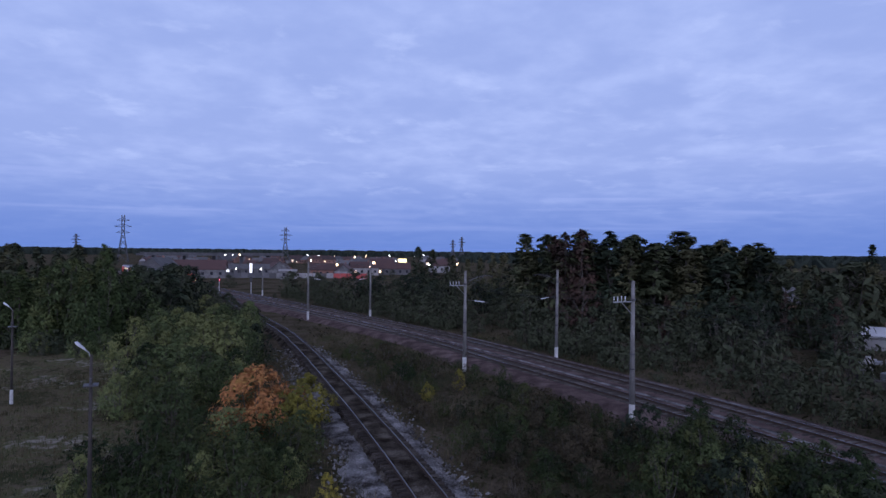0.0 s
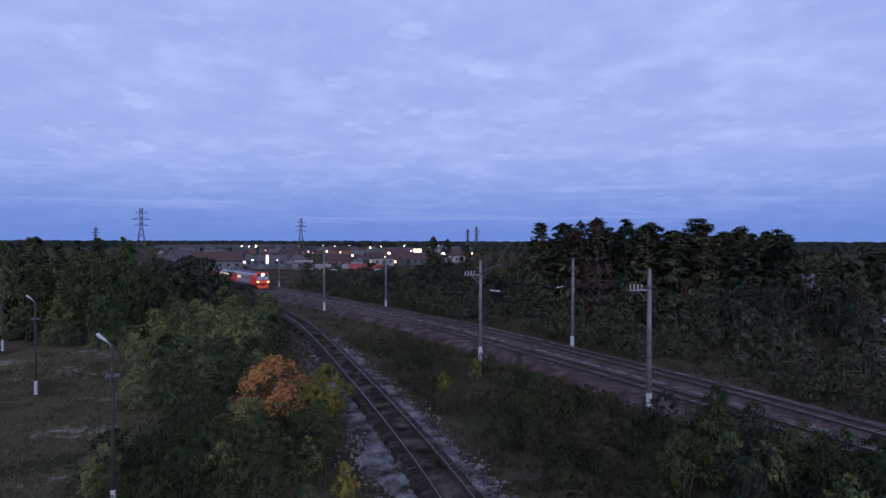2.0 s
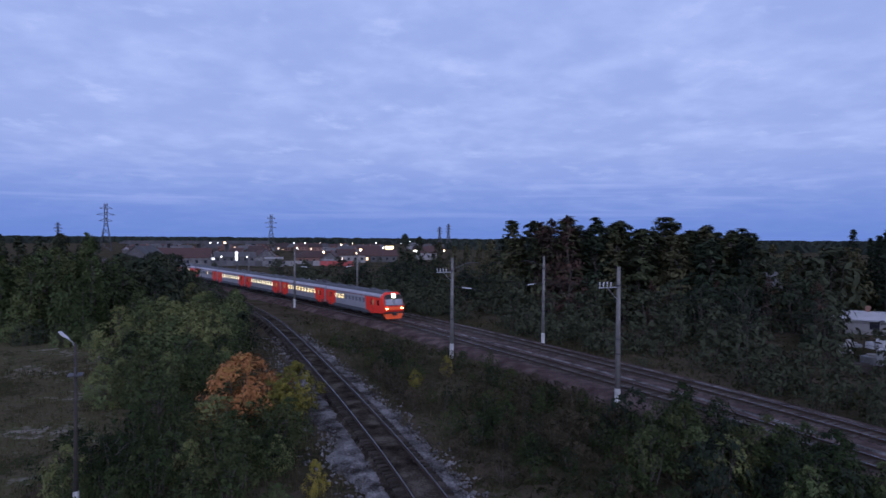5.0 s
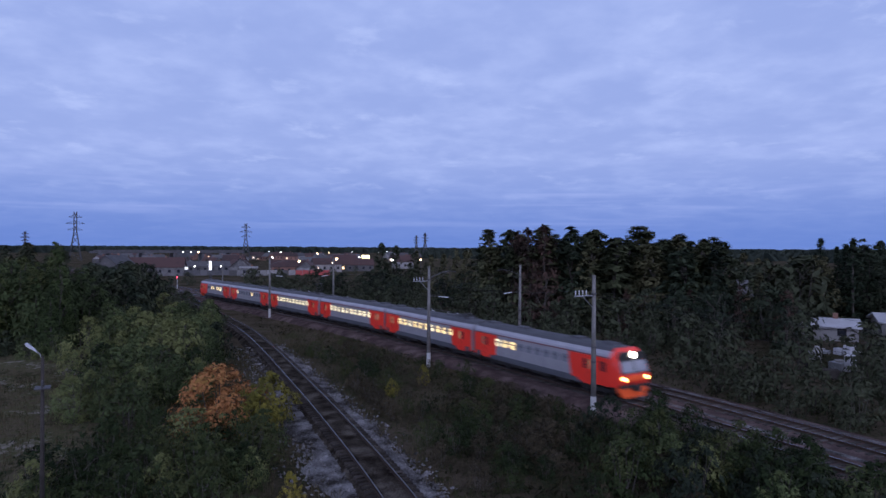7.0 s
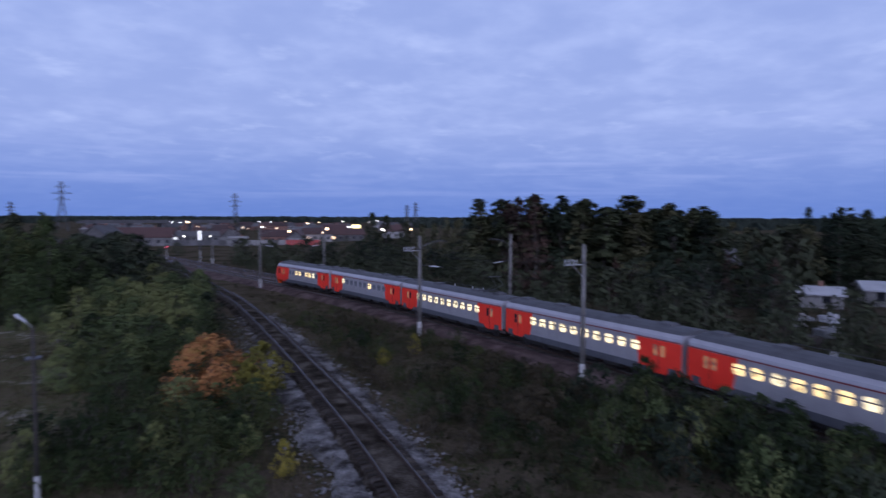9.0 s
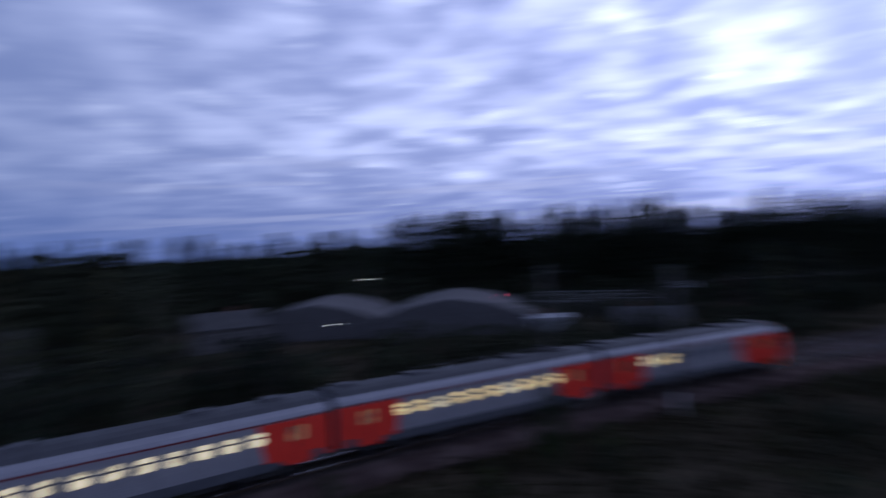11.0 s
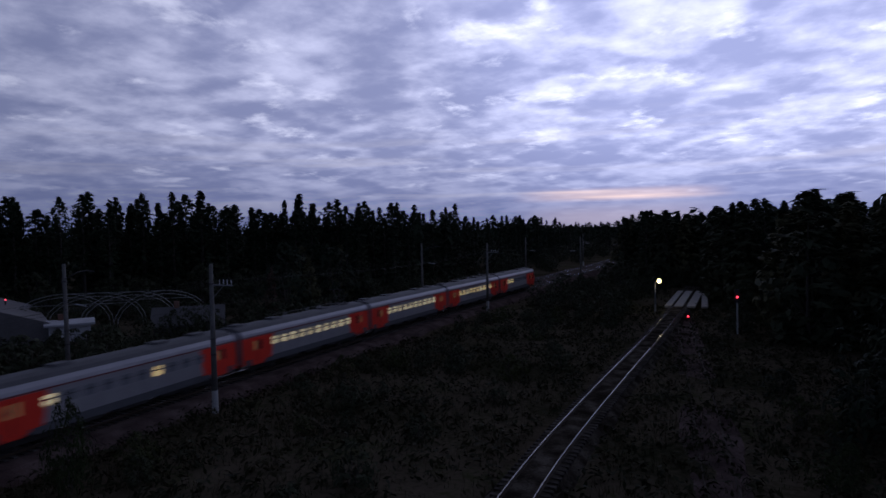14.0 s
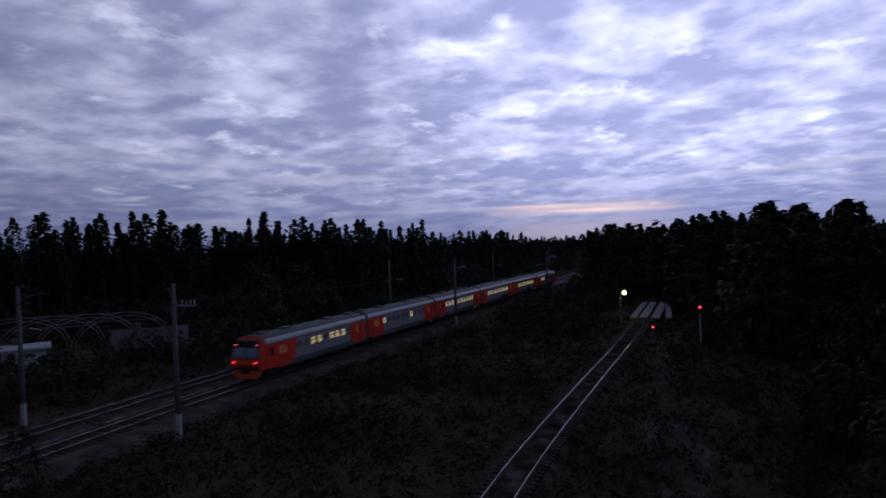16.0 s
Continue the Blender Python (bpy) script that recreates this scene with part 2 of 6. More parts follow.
M = {
    "soil": material("grassy_soil", [(0.026, 0.028, 0.016), (0.052, 0.046, 0.030), (0.086, 0.070, 0.052), (0.044, 0.048, 0.024)], 0.95, spread=0.36, scale=0.09, bump=0.5, detail=8, fine=2.5, spec=0.0),
    "gravel": material("grey_gravel", [(0.03, 0.028, 0.026), (0.09, 0.088, 0.088), (0.15, 0.148, 0.15), (0.22, 0.22, 0.222)], 0.95, spread=0.36, scale=0.8, bump=0.8, detail=8, fine=9, spec=0.0),
    "ballast": material("rusty_ballast", [(0.045, 0.033, 0.032), (0.085, 0.063, 0.060), (0.14, 0.108, 0.102)], 0.95, spread=0.4, scale=0.6, bump=0.9, detail=8, fine=12, spec=0.0),
    "sleeper": material("sleeper_concrete", [(0.05, 0.045, 0.042), (0.085, 0.078, 0.073), (0.13, 0.12, 0.115)], 0.9, scale=2, bump=0.3, per_object=0.5, per_piece=0.5, spec=0.05),
    "sleeper_wood": material("sleeper_timber", [(0.024, 0.02, 0.017), (0.045, 0.038, 0.033), (0.08, 0.07, 0.063)], 0.9, spec=0.15, scale=2, bump=0.5, per_object=0.6, per_piece=0.6),
    "rail": material("rail_steel", [(0.030, 0.020, 0.015), (0.055, 0.038, 0.029)], 0.7, 0.0, scale=4, spec=0.2),
    "wornhead": material("worn_rail_head", [(0.04, 0.032, 0.027), (0.07, 0.058, 0.05)], 0.16, 0.0, scale=2, spec=0.6),
    "railhead": material("polished_rail_head", [(0.30, 0.30, 0.31), (0.44, 0.44, 0.46)], 0.25, 1.0, scale=2),
    "mast_concrete": material("weathered_mast_concrete", [(0.09, 0.088, 0.084), (0.14, 0.137, 0.13), (0.20, 0.195, 0.188)], 0.9, scale=1.2, bump=0.3, spec=0.2),
    "concrete": material("old_concrete", [(0.17, 0.165, 0.16), (0.27, 0.265, 0.255), (0.36, 0.35, 0.34)], 0.9, scale=1.2, bump=0.3),
    "white": material("whitewash", [(0.28, 0.28, 0.275), (0.48, 0.48, 0.47)], 0.8, scale=3, bump=0.2),
    "steel": material("dark_steel", [(0.05, 0.05, 0.055), (0.10, 0.10, 0.105)], 0.55, 0.7, scale=3),
    "galv": material("galvanised_steel", [(0.20, 0.21, 0.22), (0.32, 0.33, 0.34)], 0.5, 0.6, scale=3),
    "ceramic": material("insulator_ceramic", [(0.36, 0.37, 0.39), (0.52, 0.53, 0.55)], 0.25, scale=3),
    "wood": material("weathered_pole_wood", [(0.022, 0.019, 0.016), (0.05, 0.043, 0.037)], 0.9, scale=3, bump=0.4),
    "bark": material("tree_bark", [(0.04, 0.035, 0.03), (0.09, 0.08, 0.07)], 0.95, scale=5, bump=0.6),
    "birch": material("birch_bark", [(0.05, 0.046, 0.042), (0.11, 0.106, 0.10), (0.22, 0.215, 0.205)], 0.85, scale=2.5, bump=0.3),
    "leaf": material("leaves_green", [(0.012, 0.020, 0.008), (0.021, 0.033, 0.012), (0.031, 0.044, 0.016), (0.046, 0.053, 0.019)], 0.75, scale=0.8, per_object=0.6, per_piece=0.13, spec=0.08),
    "leaf_birch": material("leaves_birch", [(0.022, 0.034, 0.013), (0.038, 0.056, 0.020), (0.056, 0.076, 0.028), (0.080, 0.092, 0.034)], 0.75, scale=0.6, per_object=0.6, per_piece=0.13, spec=0.08),
    "leaf_far": material("leaves_olive", [(0.030, 0.037, 0.020), (0.046, 0.055, 0.028), (0.062, 0.070, 0.035), (0.080, 0.078, 0.040)], 0.75, scale=0.6, per_object=0.8, per_piece=0.13, spec=0.08),
    "leaf_willow": material("leaves_greygreen", [(0.035, 0.049, 0.020), (0.060, 0.081, 0.032), (0.090, 0.113, 0.045), (0.124, 0.136, 0.052)], 0.75, scale=0.6, per_object=0.7, per_piece=0.13, spec=0.08),
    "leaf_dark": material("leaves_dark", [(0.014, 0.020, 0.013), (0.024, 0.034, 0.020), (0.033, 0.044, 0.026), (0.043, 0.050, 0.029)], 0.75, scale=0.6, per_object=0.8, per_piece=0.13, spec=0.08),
    "leaf_orange": material("leaves_orange", [(0.14, 0.085, 0.030), (0.27, 0.115, 0.045), (0.35, 0.155, 0.06), (0.26, 0.16, 0.045)], 0.75, scale=0.7, per_piece=0.4, spec=0.08),
    "leaf_yellow": material("leaves_yellow", [(0.09, 0.086, 0.02), (0.17, 0.15, 0.03), (0.25, 0.205, 0.045)], 0.75, scale=0.5, per_object=0.3, per_piece=0.3, spec=0.08),
    "leaf_red": material("leaves_russet", [(0.030, 0.023, 0.018), (0.052, 0.034, 0.027), (0.074, 0.042, 0.032)], 0.75, scale=0.5, per_object=0.4, per_piece=0.3, spec=0.08),
    "dry_leaf": material("withered_leaves", [(0.028, 0.024, 0.015), (0.05, 0.042, 0.026), (0.068, 0.055, 0.034)], 0.85, scale=0.6, per_object=0.5, per_piece=0.3, spec=0.08),
    "earth": material("trodden_earth", [(0.040, 0.044, 0.023), (0.095, 0.080, 0.055), (0.070, 0.074, 0.036), (0.20, 0.185, 0.16)], 0.95, spread=0.34, scale=0.16, bump=0.5, detail=8, fine=1.6, spec=0.0),
    "sandy": material("sandy_track_fill", [(0.016, 0.013, 0.011), (0.044, 0.038, 0.031), (0.105, 0.094, 0.08)], 0.95, spread=0.36, scale=0.7, bump=0.8, detail=8, fine=10, spec=0.0),
    "heath": material("dark_low_weeds", [(0.009, 0.011, 0.005), (0.016, 0.019, 0.008), (0.026, 0.026, 0.011), (0.036, 0.029, 0.014)], 0.8, scale=0.25, per_piece=0.2, spec=0.1),
    "hay": material("pale_dry_grass", [(0.07, 0.06, 0.036), (0.13, 0.115, 0.072), (0.15, 0.13, 0.088), (0.07, 0.076, 0.04)], 0.9, scale=0.15, per_piece=0.5, spec=0.1),
    "needle": material("needles", [(0.009, 0.0162, 0.0099), (0.018, 0.0288, 0.0171), (0.0306, 0.0423, 0.0234)], 0.8, scale=0.6, per_object=0.4, per_piece=0.5, spec=0.12),
    "dry": material("dry_grass", [(0.0341, 0.031, 0.0155), (0.0682, 0.0558, 0.031), (0.093, 0.0775, 0.0465)], 0.9, scale=0.4, per_piece=0.6, spec=0.12),
    "grass": material("green_grass", [(0.0175, 0.0252, 0.0098), (0.035, 0.0462, 0.0168), (0.0595, 0.0595, 0.0245)], 0.9, scale=0.12, per_piece=0.6, spec=0.12),
    "red": material("train_red", [(0.74, 0.034, 0.020), (0.82, 0.048, 0.028)], 0.38, scale=1.2, coat=0.3),
    "silver": material("train_silver", [(0.27, 0.268, 0.29), (0.34, 0.338, 0.36)], 0.38, 0.2, scale=1.0),
    "skirt": material("train_skirt_grey", [(0.05, 0.056, 0.068), (0.085, 0.092, 0.108)], 0.55, 0.0, scale=1.5),
    "roof": material("train_roof", [(0.045, 0.047, 0.055), (0.085, 0.088, 0.10)], 0.75, 0.0, scale=1.0),
    "roofedge": material("train_roof_edge", [(0.30, 0.30, 0.335), (0.38, 0.38, 0.415)], 0.45, 0.1, scale=1.0),
    "maroon": material("train_stripe", [(0.16, 0.02, 0.03), (0.20, 0.03, 0.04)], 0.45, scale=1.5),
    "black": material("underframe_black", [(0.012, 0.012, 0.013), (0.03, 0.029, 0.028)], 0.7, scale=2),
    "rubber": material("gangway_rubber", [(0.015, 0.015, 0.016), (0.028, 0.028, 0.03)], 0.8, scale=2),
    "glass_dark": material("dark_glass", [(0.02, 0.022, 0.028), (0.03, 0.032, 0.04)], 0.06, scale=1),
    # reflected sky is put into this glass's pale grey base colour
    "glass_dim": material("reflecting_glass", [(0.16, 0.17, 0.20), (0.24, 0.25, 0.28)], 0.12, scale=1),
    "orange": material("plough_orange", [(0.85, 0.10, 0.02), (0.92, 0.13, 0.028)], 0.5, scale=1.5),
    "lit": lit_window("lit_saloon_window", (1.0, 0.84, 0.56), 1.55),
    "lit_warm": lit_window("lit_saloon_window_warm", (1.0, 0.74, 0.36), 1.7),
    "lit_door": lit_window("lit_vestibule_window", (1.0, 0.42, 0.16), 0.35),
    "head": glowing("headlight_glow", (1.0, 0.88, 0.66), 60.0),
    "marker": glowing("buffer_light_glow", (1.0, 0.60, 0.16), 14.0),
    "lamp_red": glowing("red_signal_glow", (1.0, 0.03, 0.06), 14.0),
    "lamp_warm": glowing("warm_lamp_glow", (1.0, 0.66, 0.34), 9.0),
    "lamp_white": glowing("white_lamp_glow", (1.0, 0.93, 0.84), 9.0),
    "lamp_yard": glowing("yard_lamp_glow", (1.0, 0.82, 0.34), 16.0),
    "sign_white": glowing("lit_white_sign", (0.95, 0.97, 1.0), 1.2),
    "sign_yellow": glowing("lit_yellow_sign", (1.0, 0.80, 0.25), 2.5),
    "window_house": glowing("lit_house_window", (1.0, 0.62, 0.25), 2.5),
    "lens_dark": material("unlit_lens", [(0.05, 0.05, 0.05), (0.07, 0.07, 0.07)], 0.2, scale=2),
    "wall_light": material("pale_render", [(0.07, 0.068, 0.068), (0.24, 0.235, 0.23)], 0.9, scale=0.4, per_object=0.9),
    "wall_brick": material("brown_brick", [(0.14, 0.075, 0.055), (0.22, 0.12, 0.09)], 0.9, scale=0.4, per_object=0.6),
    "roof_red": material("red_roof", [(0.035, 0.022, 0.021), (0.065, 0.034, 0.031)], 0.8, scale=0.5, per_object=0.6),
    "roof_grey": material("grey_roof", [(0.05, 0.05, 0.053), (0.10, 0.10, 0.104)], 0.8, scale=0.5, per_object=0.6),
    "fence_red": material("red_fence", [(0.26, 0.035, 0.03), (0.34, 0.05, 0.045)], 0.6, scale=0.5),
    "tent": material("pale_tent_fabric", [(0.08, 0.078, 0.08), (0.13, 0.125, 0.13)], 0.8, scale=0.4),
    "white_roof": material("white_sheet_roof", [(0.34, 0.35, 0.37), (0.5, 0.51, 0.54)], 0.6, scale=0.4),
    "far": material("distant_forest", [(0.018, 0.026, 0.022), (0.035, 0.045, 0.035)], 0.95, scale=0.02, per_piece=0.4, spec=0.12),
}


# ---------------------------------------------------------------- mesh tools
def box(bm, x0, y0, z0, x1, y1, z1, m=None):
    vs = [bm.verts.new((x, y, z)) for z in (z0, z1) for x, y in ((x0, y0), (x1, y0), (x1, y1), (x0, y1))]
    for f in ((3, 2, 1, 0), (4, 5, 6, 7), (0, 1, 5, 4), (1, 2, 6, 5), (2, 3, 7, 6), (3, 0, 4, 7)):
        bm.faces.new([vs[i] for i in f])
    if m is not None:
        bmesh.ops.transform(bm, matrix=m, verts=vs)
    return vs


def prism(bm, outline, axis, a, b):
    """An outline of two coordinates, pushed from a to b along the named axis."""
    def at(u, v, w):
        return {"x": (w, u, v), "y": (u, w, v), "z": (u, v, w)}[axis]
    lo = [bm.verts.new(at(u, v, a)) for u, v in outline]
    hi = [bm.verts.new(at(u, v, b)) for u, v in outline]
    n = len(outline)
    bm.faces.new(lo[::-1])
    bm.faces.new(hi)
    for i in range(n):
        bm.faces.new((lo[i], lo[(i + 1) % n], hi[(i + 1) % n], hi[i]))


def tube(bm, pts, radii, sides=6):
    """A round bar along points, with a radius at each."""
    rings = []
    pts = [Vector(p) for p in pts]
    for i, p in enumerate(pts):
        d = (pts[min(i + 1, len(pts) - 1)] - pts[max(i - 1, 0)]).normalized()
        u = d.cross(Vector((0.31, 0.2, 0.93))).normalized() if abs(d.z) < 0.9 else d.cross(Vector((1, 0, 0))).normalized()
        v = d.cross(u)
        r = radii[i] if isinstance(radii, (list, tuple)) else radii
        rings.append([bm.verts.new(p + r * (math.cos(k * math.tau / sides) * u + math.sin(k * math.tau / sides) * v)) for k in range(sides)])
    for a, b in zip(rings, rings[1:]):
        for k in range(sides):
            bm.faces.new((a[k], a[(k + 1) % sides], b[(k + 1) % sides], b[k]))
    bm.faces.new(rings[0][::-1])
    bm.faces.new(rings[-1])


def ball(bm, c, r, seg=8):
    bmesh.ops.create_uvsphere(bm, u_segments=seg, v_segments=max(4, seg // 2 + 1), radius=r, matrix=Matrix.Translation(c))


def finish(bm, name, mat, smooth=False):
    bmesh.ops.recalc_face_normals(bm, faces=bm.faces)
    me = bpy.data.meshes.new(name)
    bm.to_mesh(me)
    bm.free()
    me.materials.append(M[mat])
    if smooth:
        me.polygons.foreach_set("use_smooth", [True] * len(me.polygons))
    return me


def part(name, bm, mat, parent=None, label="", smooth=False):
    ob = new(name, finish(bm, name, mat, smooth))
    ob.parent = parent
    return tagged(ob, label)


def again(name, mesh, parent, m):
    ob = new(name, mesh)
    ob.parent = parent
    ob.matrix_basis = m
    return ob


def thing(name, label, category, group="", m=None, kind=""):
    ob = new(name)
    ob.empty_display_size = 0.3
    if m is not None:
        ob.matrix_basis = m
    return tagged(ob, label, category, group, kind)


def raw(name, verts, faces, mat):
    me = bpy.data.meshes.new(name)
    me.from_pydata(verts, [], faces)
    me.materials.append(M[mat])
    return me


# ---------------------------------------------------------------- lines of the tracks
class Line:
    """A smooth way through a few points, by its length."""

    def __init__(self, pts, sigma):
        pts = np.array(pts, float)
        seg = np.hypot(*np.diff(pts, axis=0).T)
        s = np.concatenate([[0], np.cumsum(seg)])
        q = np.arange(0, s[-1], 1.0)
        xy = np.stack([np.interp(q, s, pts[:, k]) for k in (0, 1)], 1)
        n = int(3 * sigma)
        k = np.exp(-0.5 * (np.arange(-n, n + 1) / sigma) ** 2)
        k /= k.sum()
        ends = np.concatenate([xy[0] - (xy[1] - xy[0]) * np.arange(n, 0, -1)[:, None], xy, xy[-1] + (xy[-1] - xy[-2]) * np.arange(1, n + 1)[:, None]])
        self.xy = np.stack([np.convolve(ends[:, j], k, "valid") for j in (0, 1)], 1)
        seg = np.hypot(*np.diff(self.xy, axis=0).T)
        self.s = np.concatenate([[0], np.cumsum(seg)])

    def at(self, s, off=0.0):
        """Place and heading at length s, off metres to the left of the way."""
        p = np.array([np.interp(s, self.s, self.xy[:, k]) for k in (0, 1)])
        a = np.array([np.interp(s - 1, self.s, self.xy[:, k]) for k in (0, 1)])
        b = np.array([np.interp(s + 1, self.s, self.xy[:, k]) for k in (0, 1)])
        d = (b - a) / np.hypot(*(b - a))
        return p[0] - d[1] * off, p[1] + d[0] * off, math.atan2(d[1], d[0])

    def near(self, x, y):
        """The length at which the way passes nearest to a place."""
        return float(self.s[np.argmin(np.hypot(self.xy[:, 0] - x, self.xy[:, 1] - y))])

    def gap(self, x, y):
        return float(np.min(np.hypot(self.xy[::2, 0] - x, self.xy[::2, 1] - y)))


MAIN = Line([(-265, 445), (-200, 365), (-140, 284), (-93, 217), (-59, 169.5), (-25.4, 121.5), (-3.5, 89), (11.5, 61), (21.5, 42), (26.6, 27.8), (33.2, 7.6), (39.6, -12), (42.6, -31),
             (44.4, -45), (46.4, -62), (48.6, -85), (57.5, -177), (66, -279), (88, -520), (160, -1200)], 9)
SIDING = Line([(-75, 200), (-58, 165), (-37, 121), (-23.2, 93), (-15.3, 72.8), (-10.1, 58.5), (-6.4, 48.5), (-0.2, 30.5), (4.2, 14), (8.0, -5), (12.3, -26.5), (13.5, -39),
               (14.7, -53), (16.1, -71), (18.35, -94.5), (20.6, -115), (22.8, -136)], 6)
SPUR = Line([(-1.5, -6), (1.5, -20), (4.2, -31.7), (5.5, -38), (8.5, -52.5), (11.0, -63.5), (14.5, -80), (17.5, -93)], 5)
FAR_OFF = 5.0  # the far track lies to the left of the near one


def ground():
    """One sheet out to the horizon, uneven near the lines."""
    radii = [r for r in np.concatenate([np.arange(0, 180, 2.5), 180 * 1.09 ** np.arange(0, 38)]) if r < 4600] + [4600]
    n = 160
    verts, faces = [(0, 0, -0.9)], []
    for r in radii[1:]:
        for k in range(n):
            a = math.tau * k / n
            x, y = r * math.cos(a), r * math.sin(a)
            z = -0.75
            if r < 300:
                g = MAIN.gap(x, y)
                z += 0.28 * noise.noise((x * 0.09, y * 0.09, 0)) + 0.12 * noise.noise((x * 0.4, y * 0.4, 3))
                if SIDING.gap(x, y) < 5 or g < 9:
                    z = min(z, -0.72)
            verts.append((x, y, z))
    for k in range(n):
        faces.append((0, 1 + k, 1 + (k + 1) % n))
    for i in range(len(radii) - 2):
        for k in range(n):
            a, b = 1 + i * n + k, 1 + i * n + (k + 1) % n
            faces.append((a, a + n, b + n, b))
    me = raw("ground", verts, faces, "soil")
    me.polygons.foreach_set("use_smooth", [True] * len(me.polygons))
    tagged(new("ground", me), "dark uneven grassy earth around the railway lines", "ground", kind="structure")


ground()


def strip(name, line, s0, s1, profile, mat, step=2.0, wobble=0.0):
    """A cross-section of (off, z) swept along a line."""
    qs = np.arange(s0, s1 + 0.01, step)
    verts, faces, n = [], [], len(profile)
    for q in qs:
        for j, (o, z) in enumerate(profile):
            w = wobble * noise.noise((q * 0.13, o, 7)) if wobble and j in (0, n - 1) else 0
            x, y, _ = line.at(q, o + (w if o > 0 else -w))
            verts.append((x, y, z))
    for i in range(len(qs) - 1):
        for j in range(n - 1):
            a = i * n + j
            faces.append((a, a + n, a + n + 1, a + 1))
    return raw(name, verts, faces, mat)


def gravel_way(lo, hi, f0, f1):
    """A worn gravel strip along the siding: ragged edges, lumps and ruts, running out to nothing at its far end."""
    verts, faces, n = [], [], 9
    qs = np.arange(f0, f1, 0.4)
    for q in qs:
        grow = min(1.0, 0.25 + (q - f0) / 22)
        rag = noise.noise((q * 0.22, lo, 2)) * 1.0 + noise.noise((q * 0.9, lo, 5)) * 0.6 + noise.noise((q * 2.4, lo, 8)) * 0.35
        for j in range(n):
            u = j / (n - 1)
            o = hi - (hi - lo) * (1 - u) * grow if lo < 0 else lo + (hi - lo) * u * grow
            o += rag * ((1 - u) if lo < 0 else u)
            x, y, _ = SIDING.at(q, o)
            edge = min(u, 1 - u) * (n - 1)
            verts.append((x, y, (-0.84 if edge < 0.5 else -0.62 + 0.12 * min(1, edge / 3)) + 0.10 * noise.noise((x * 1.1, y * 1.1, 4)) + 0.05 * noise.noise((x * 4, y * 4, 9))))
    for i in range(len(qs) - 1):
        for j in range(n - 1):
            a = i * n + j
            faces.append((a, a + n, a + n + 1, a + 1))
    return raw("gravel", verts, faces, "gravel")


def track(line, s0, s1, off, label, wooden=False, pieces=(0, 0), base=0.0, head_mat="railhead"):
    t = thing("railway_track", label, "railway track", "railway tracks", kind="structure")
    for side in (1, -1):
        o = off + side * 0.76
        rail = new("rail", strip("rail", line, s0, s1, [(o - 0.07, base - 0.17), (o - 0.02, base - 0.14), (o - 0.036, base - 0.012), (o - 0.034, base - 0.004)], "rail", 2.5))
        other = strip("rail", line, s0, s1, [(o + 0.034, base - 0.004), (o + 0.036, base - 0.012), (o + 0.02, base - 0.14), (o + 0.07, base - 0.17)], "rail", 2.5)
        bm = bmesh.new()
        bm.from_mesh(rail.data)
        bm.from_mesh(other)
        bm.to_mesh(rail.data)
        bm.free()
        rail.parent = t
        head = new("rail_head", strip("rail_head", line, s0, s1, [(o - 0.028, base - 0.02), (o - 0.024, base), (o + 0.024, base), (o + 0.028, base - 0.02)], head_mat, 2.5))
        tagged(head, "polished shining running surface").parent = rail
    # sleepers: single ones in the nearest stretch, joined beyond
    bm = bmesh.new()
    box(bm, -0.13, -1.35, base - 0.34, 0.13, 1.35, base - (0.19 if wooden else 0.165))
    one = finish(bm, "sleeper", "sleeper_wood" if wooden else "sleeper")
    base_v = np.array([v.co for v in one.vertices])
    base_f = [tuple(p.vertices) for p in one.polygons]
    verts, faces, count = [], [], 0
    q = s0
    rnd = random.Random(int(off * 10) + 5)
    while q < s1:
        x, y, a = line.at(q, off)
        a += rnd.uniform(-0.015, 0.015)
        if pieces[0] <= q <= pieces[1] and count < 295:
            again("sleeper", one, t, pose(x, y, rnd.uniform(-0.01, 0.01), 0, 0, math.degrees(a)))
            count += 1
        elif q < s0 + 900:
            n0 = len(verts)
            c, s = math.cos(a), math.sin(a)
            verts += [(x + c * v[0] - s * v[1], y + s * v[0] + c * v[1], v[2]) for v in base_v]
            faces += [tuple(i + n0 for i in f) for f in base_f]
        q += 0.56
    if verts:
        ob = tagged(new("sleepers", raw("sleepers", verts, faces, "sleeper_wood" if wooden else "sleeper")), kind="stuff")
        ob.parent = t
    return t


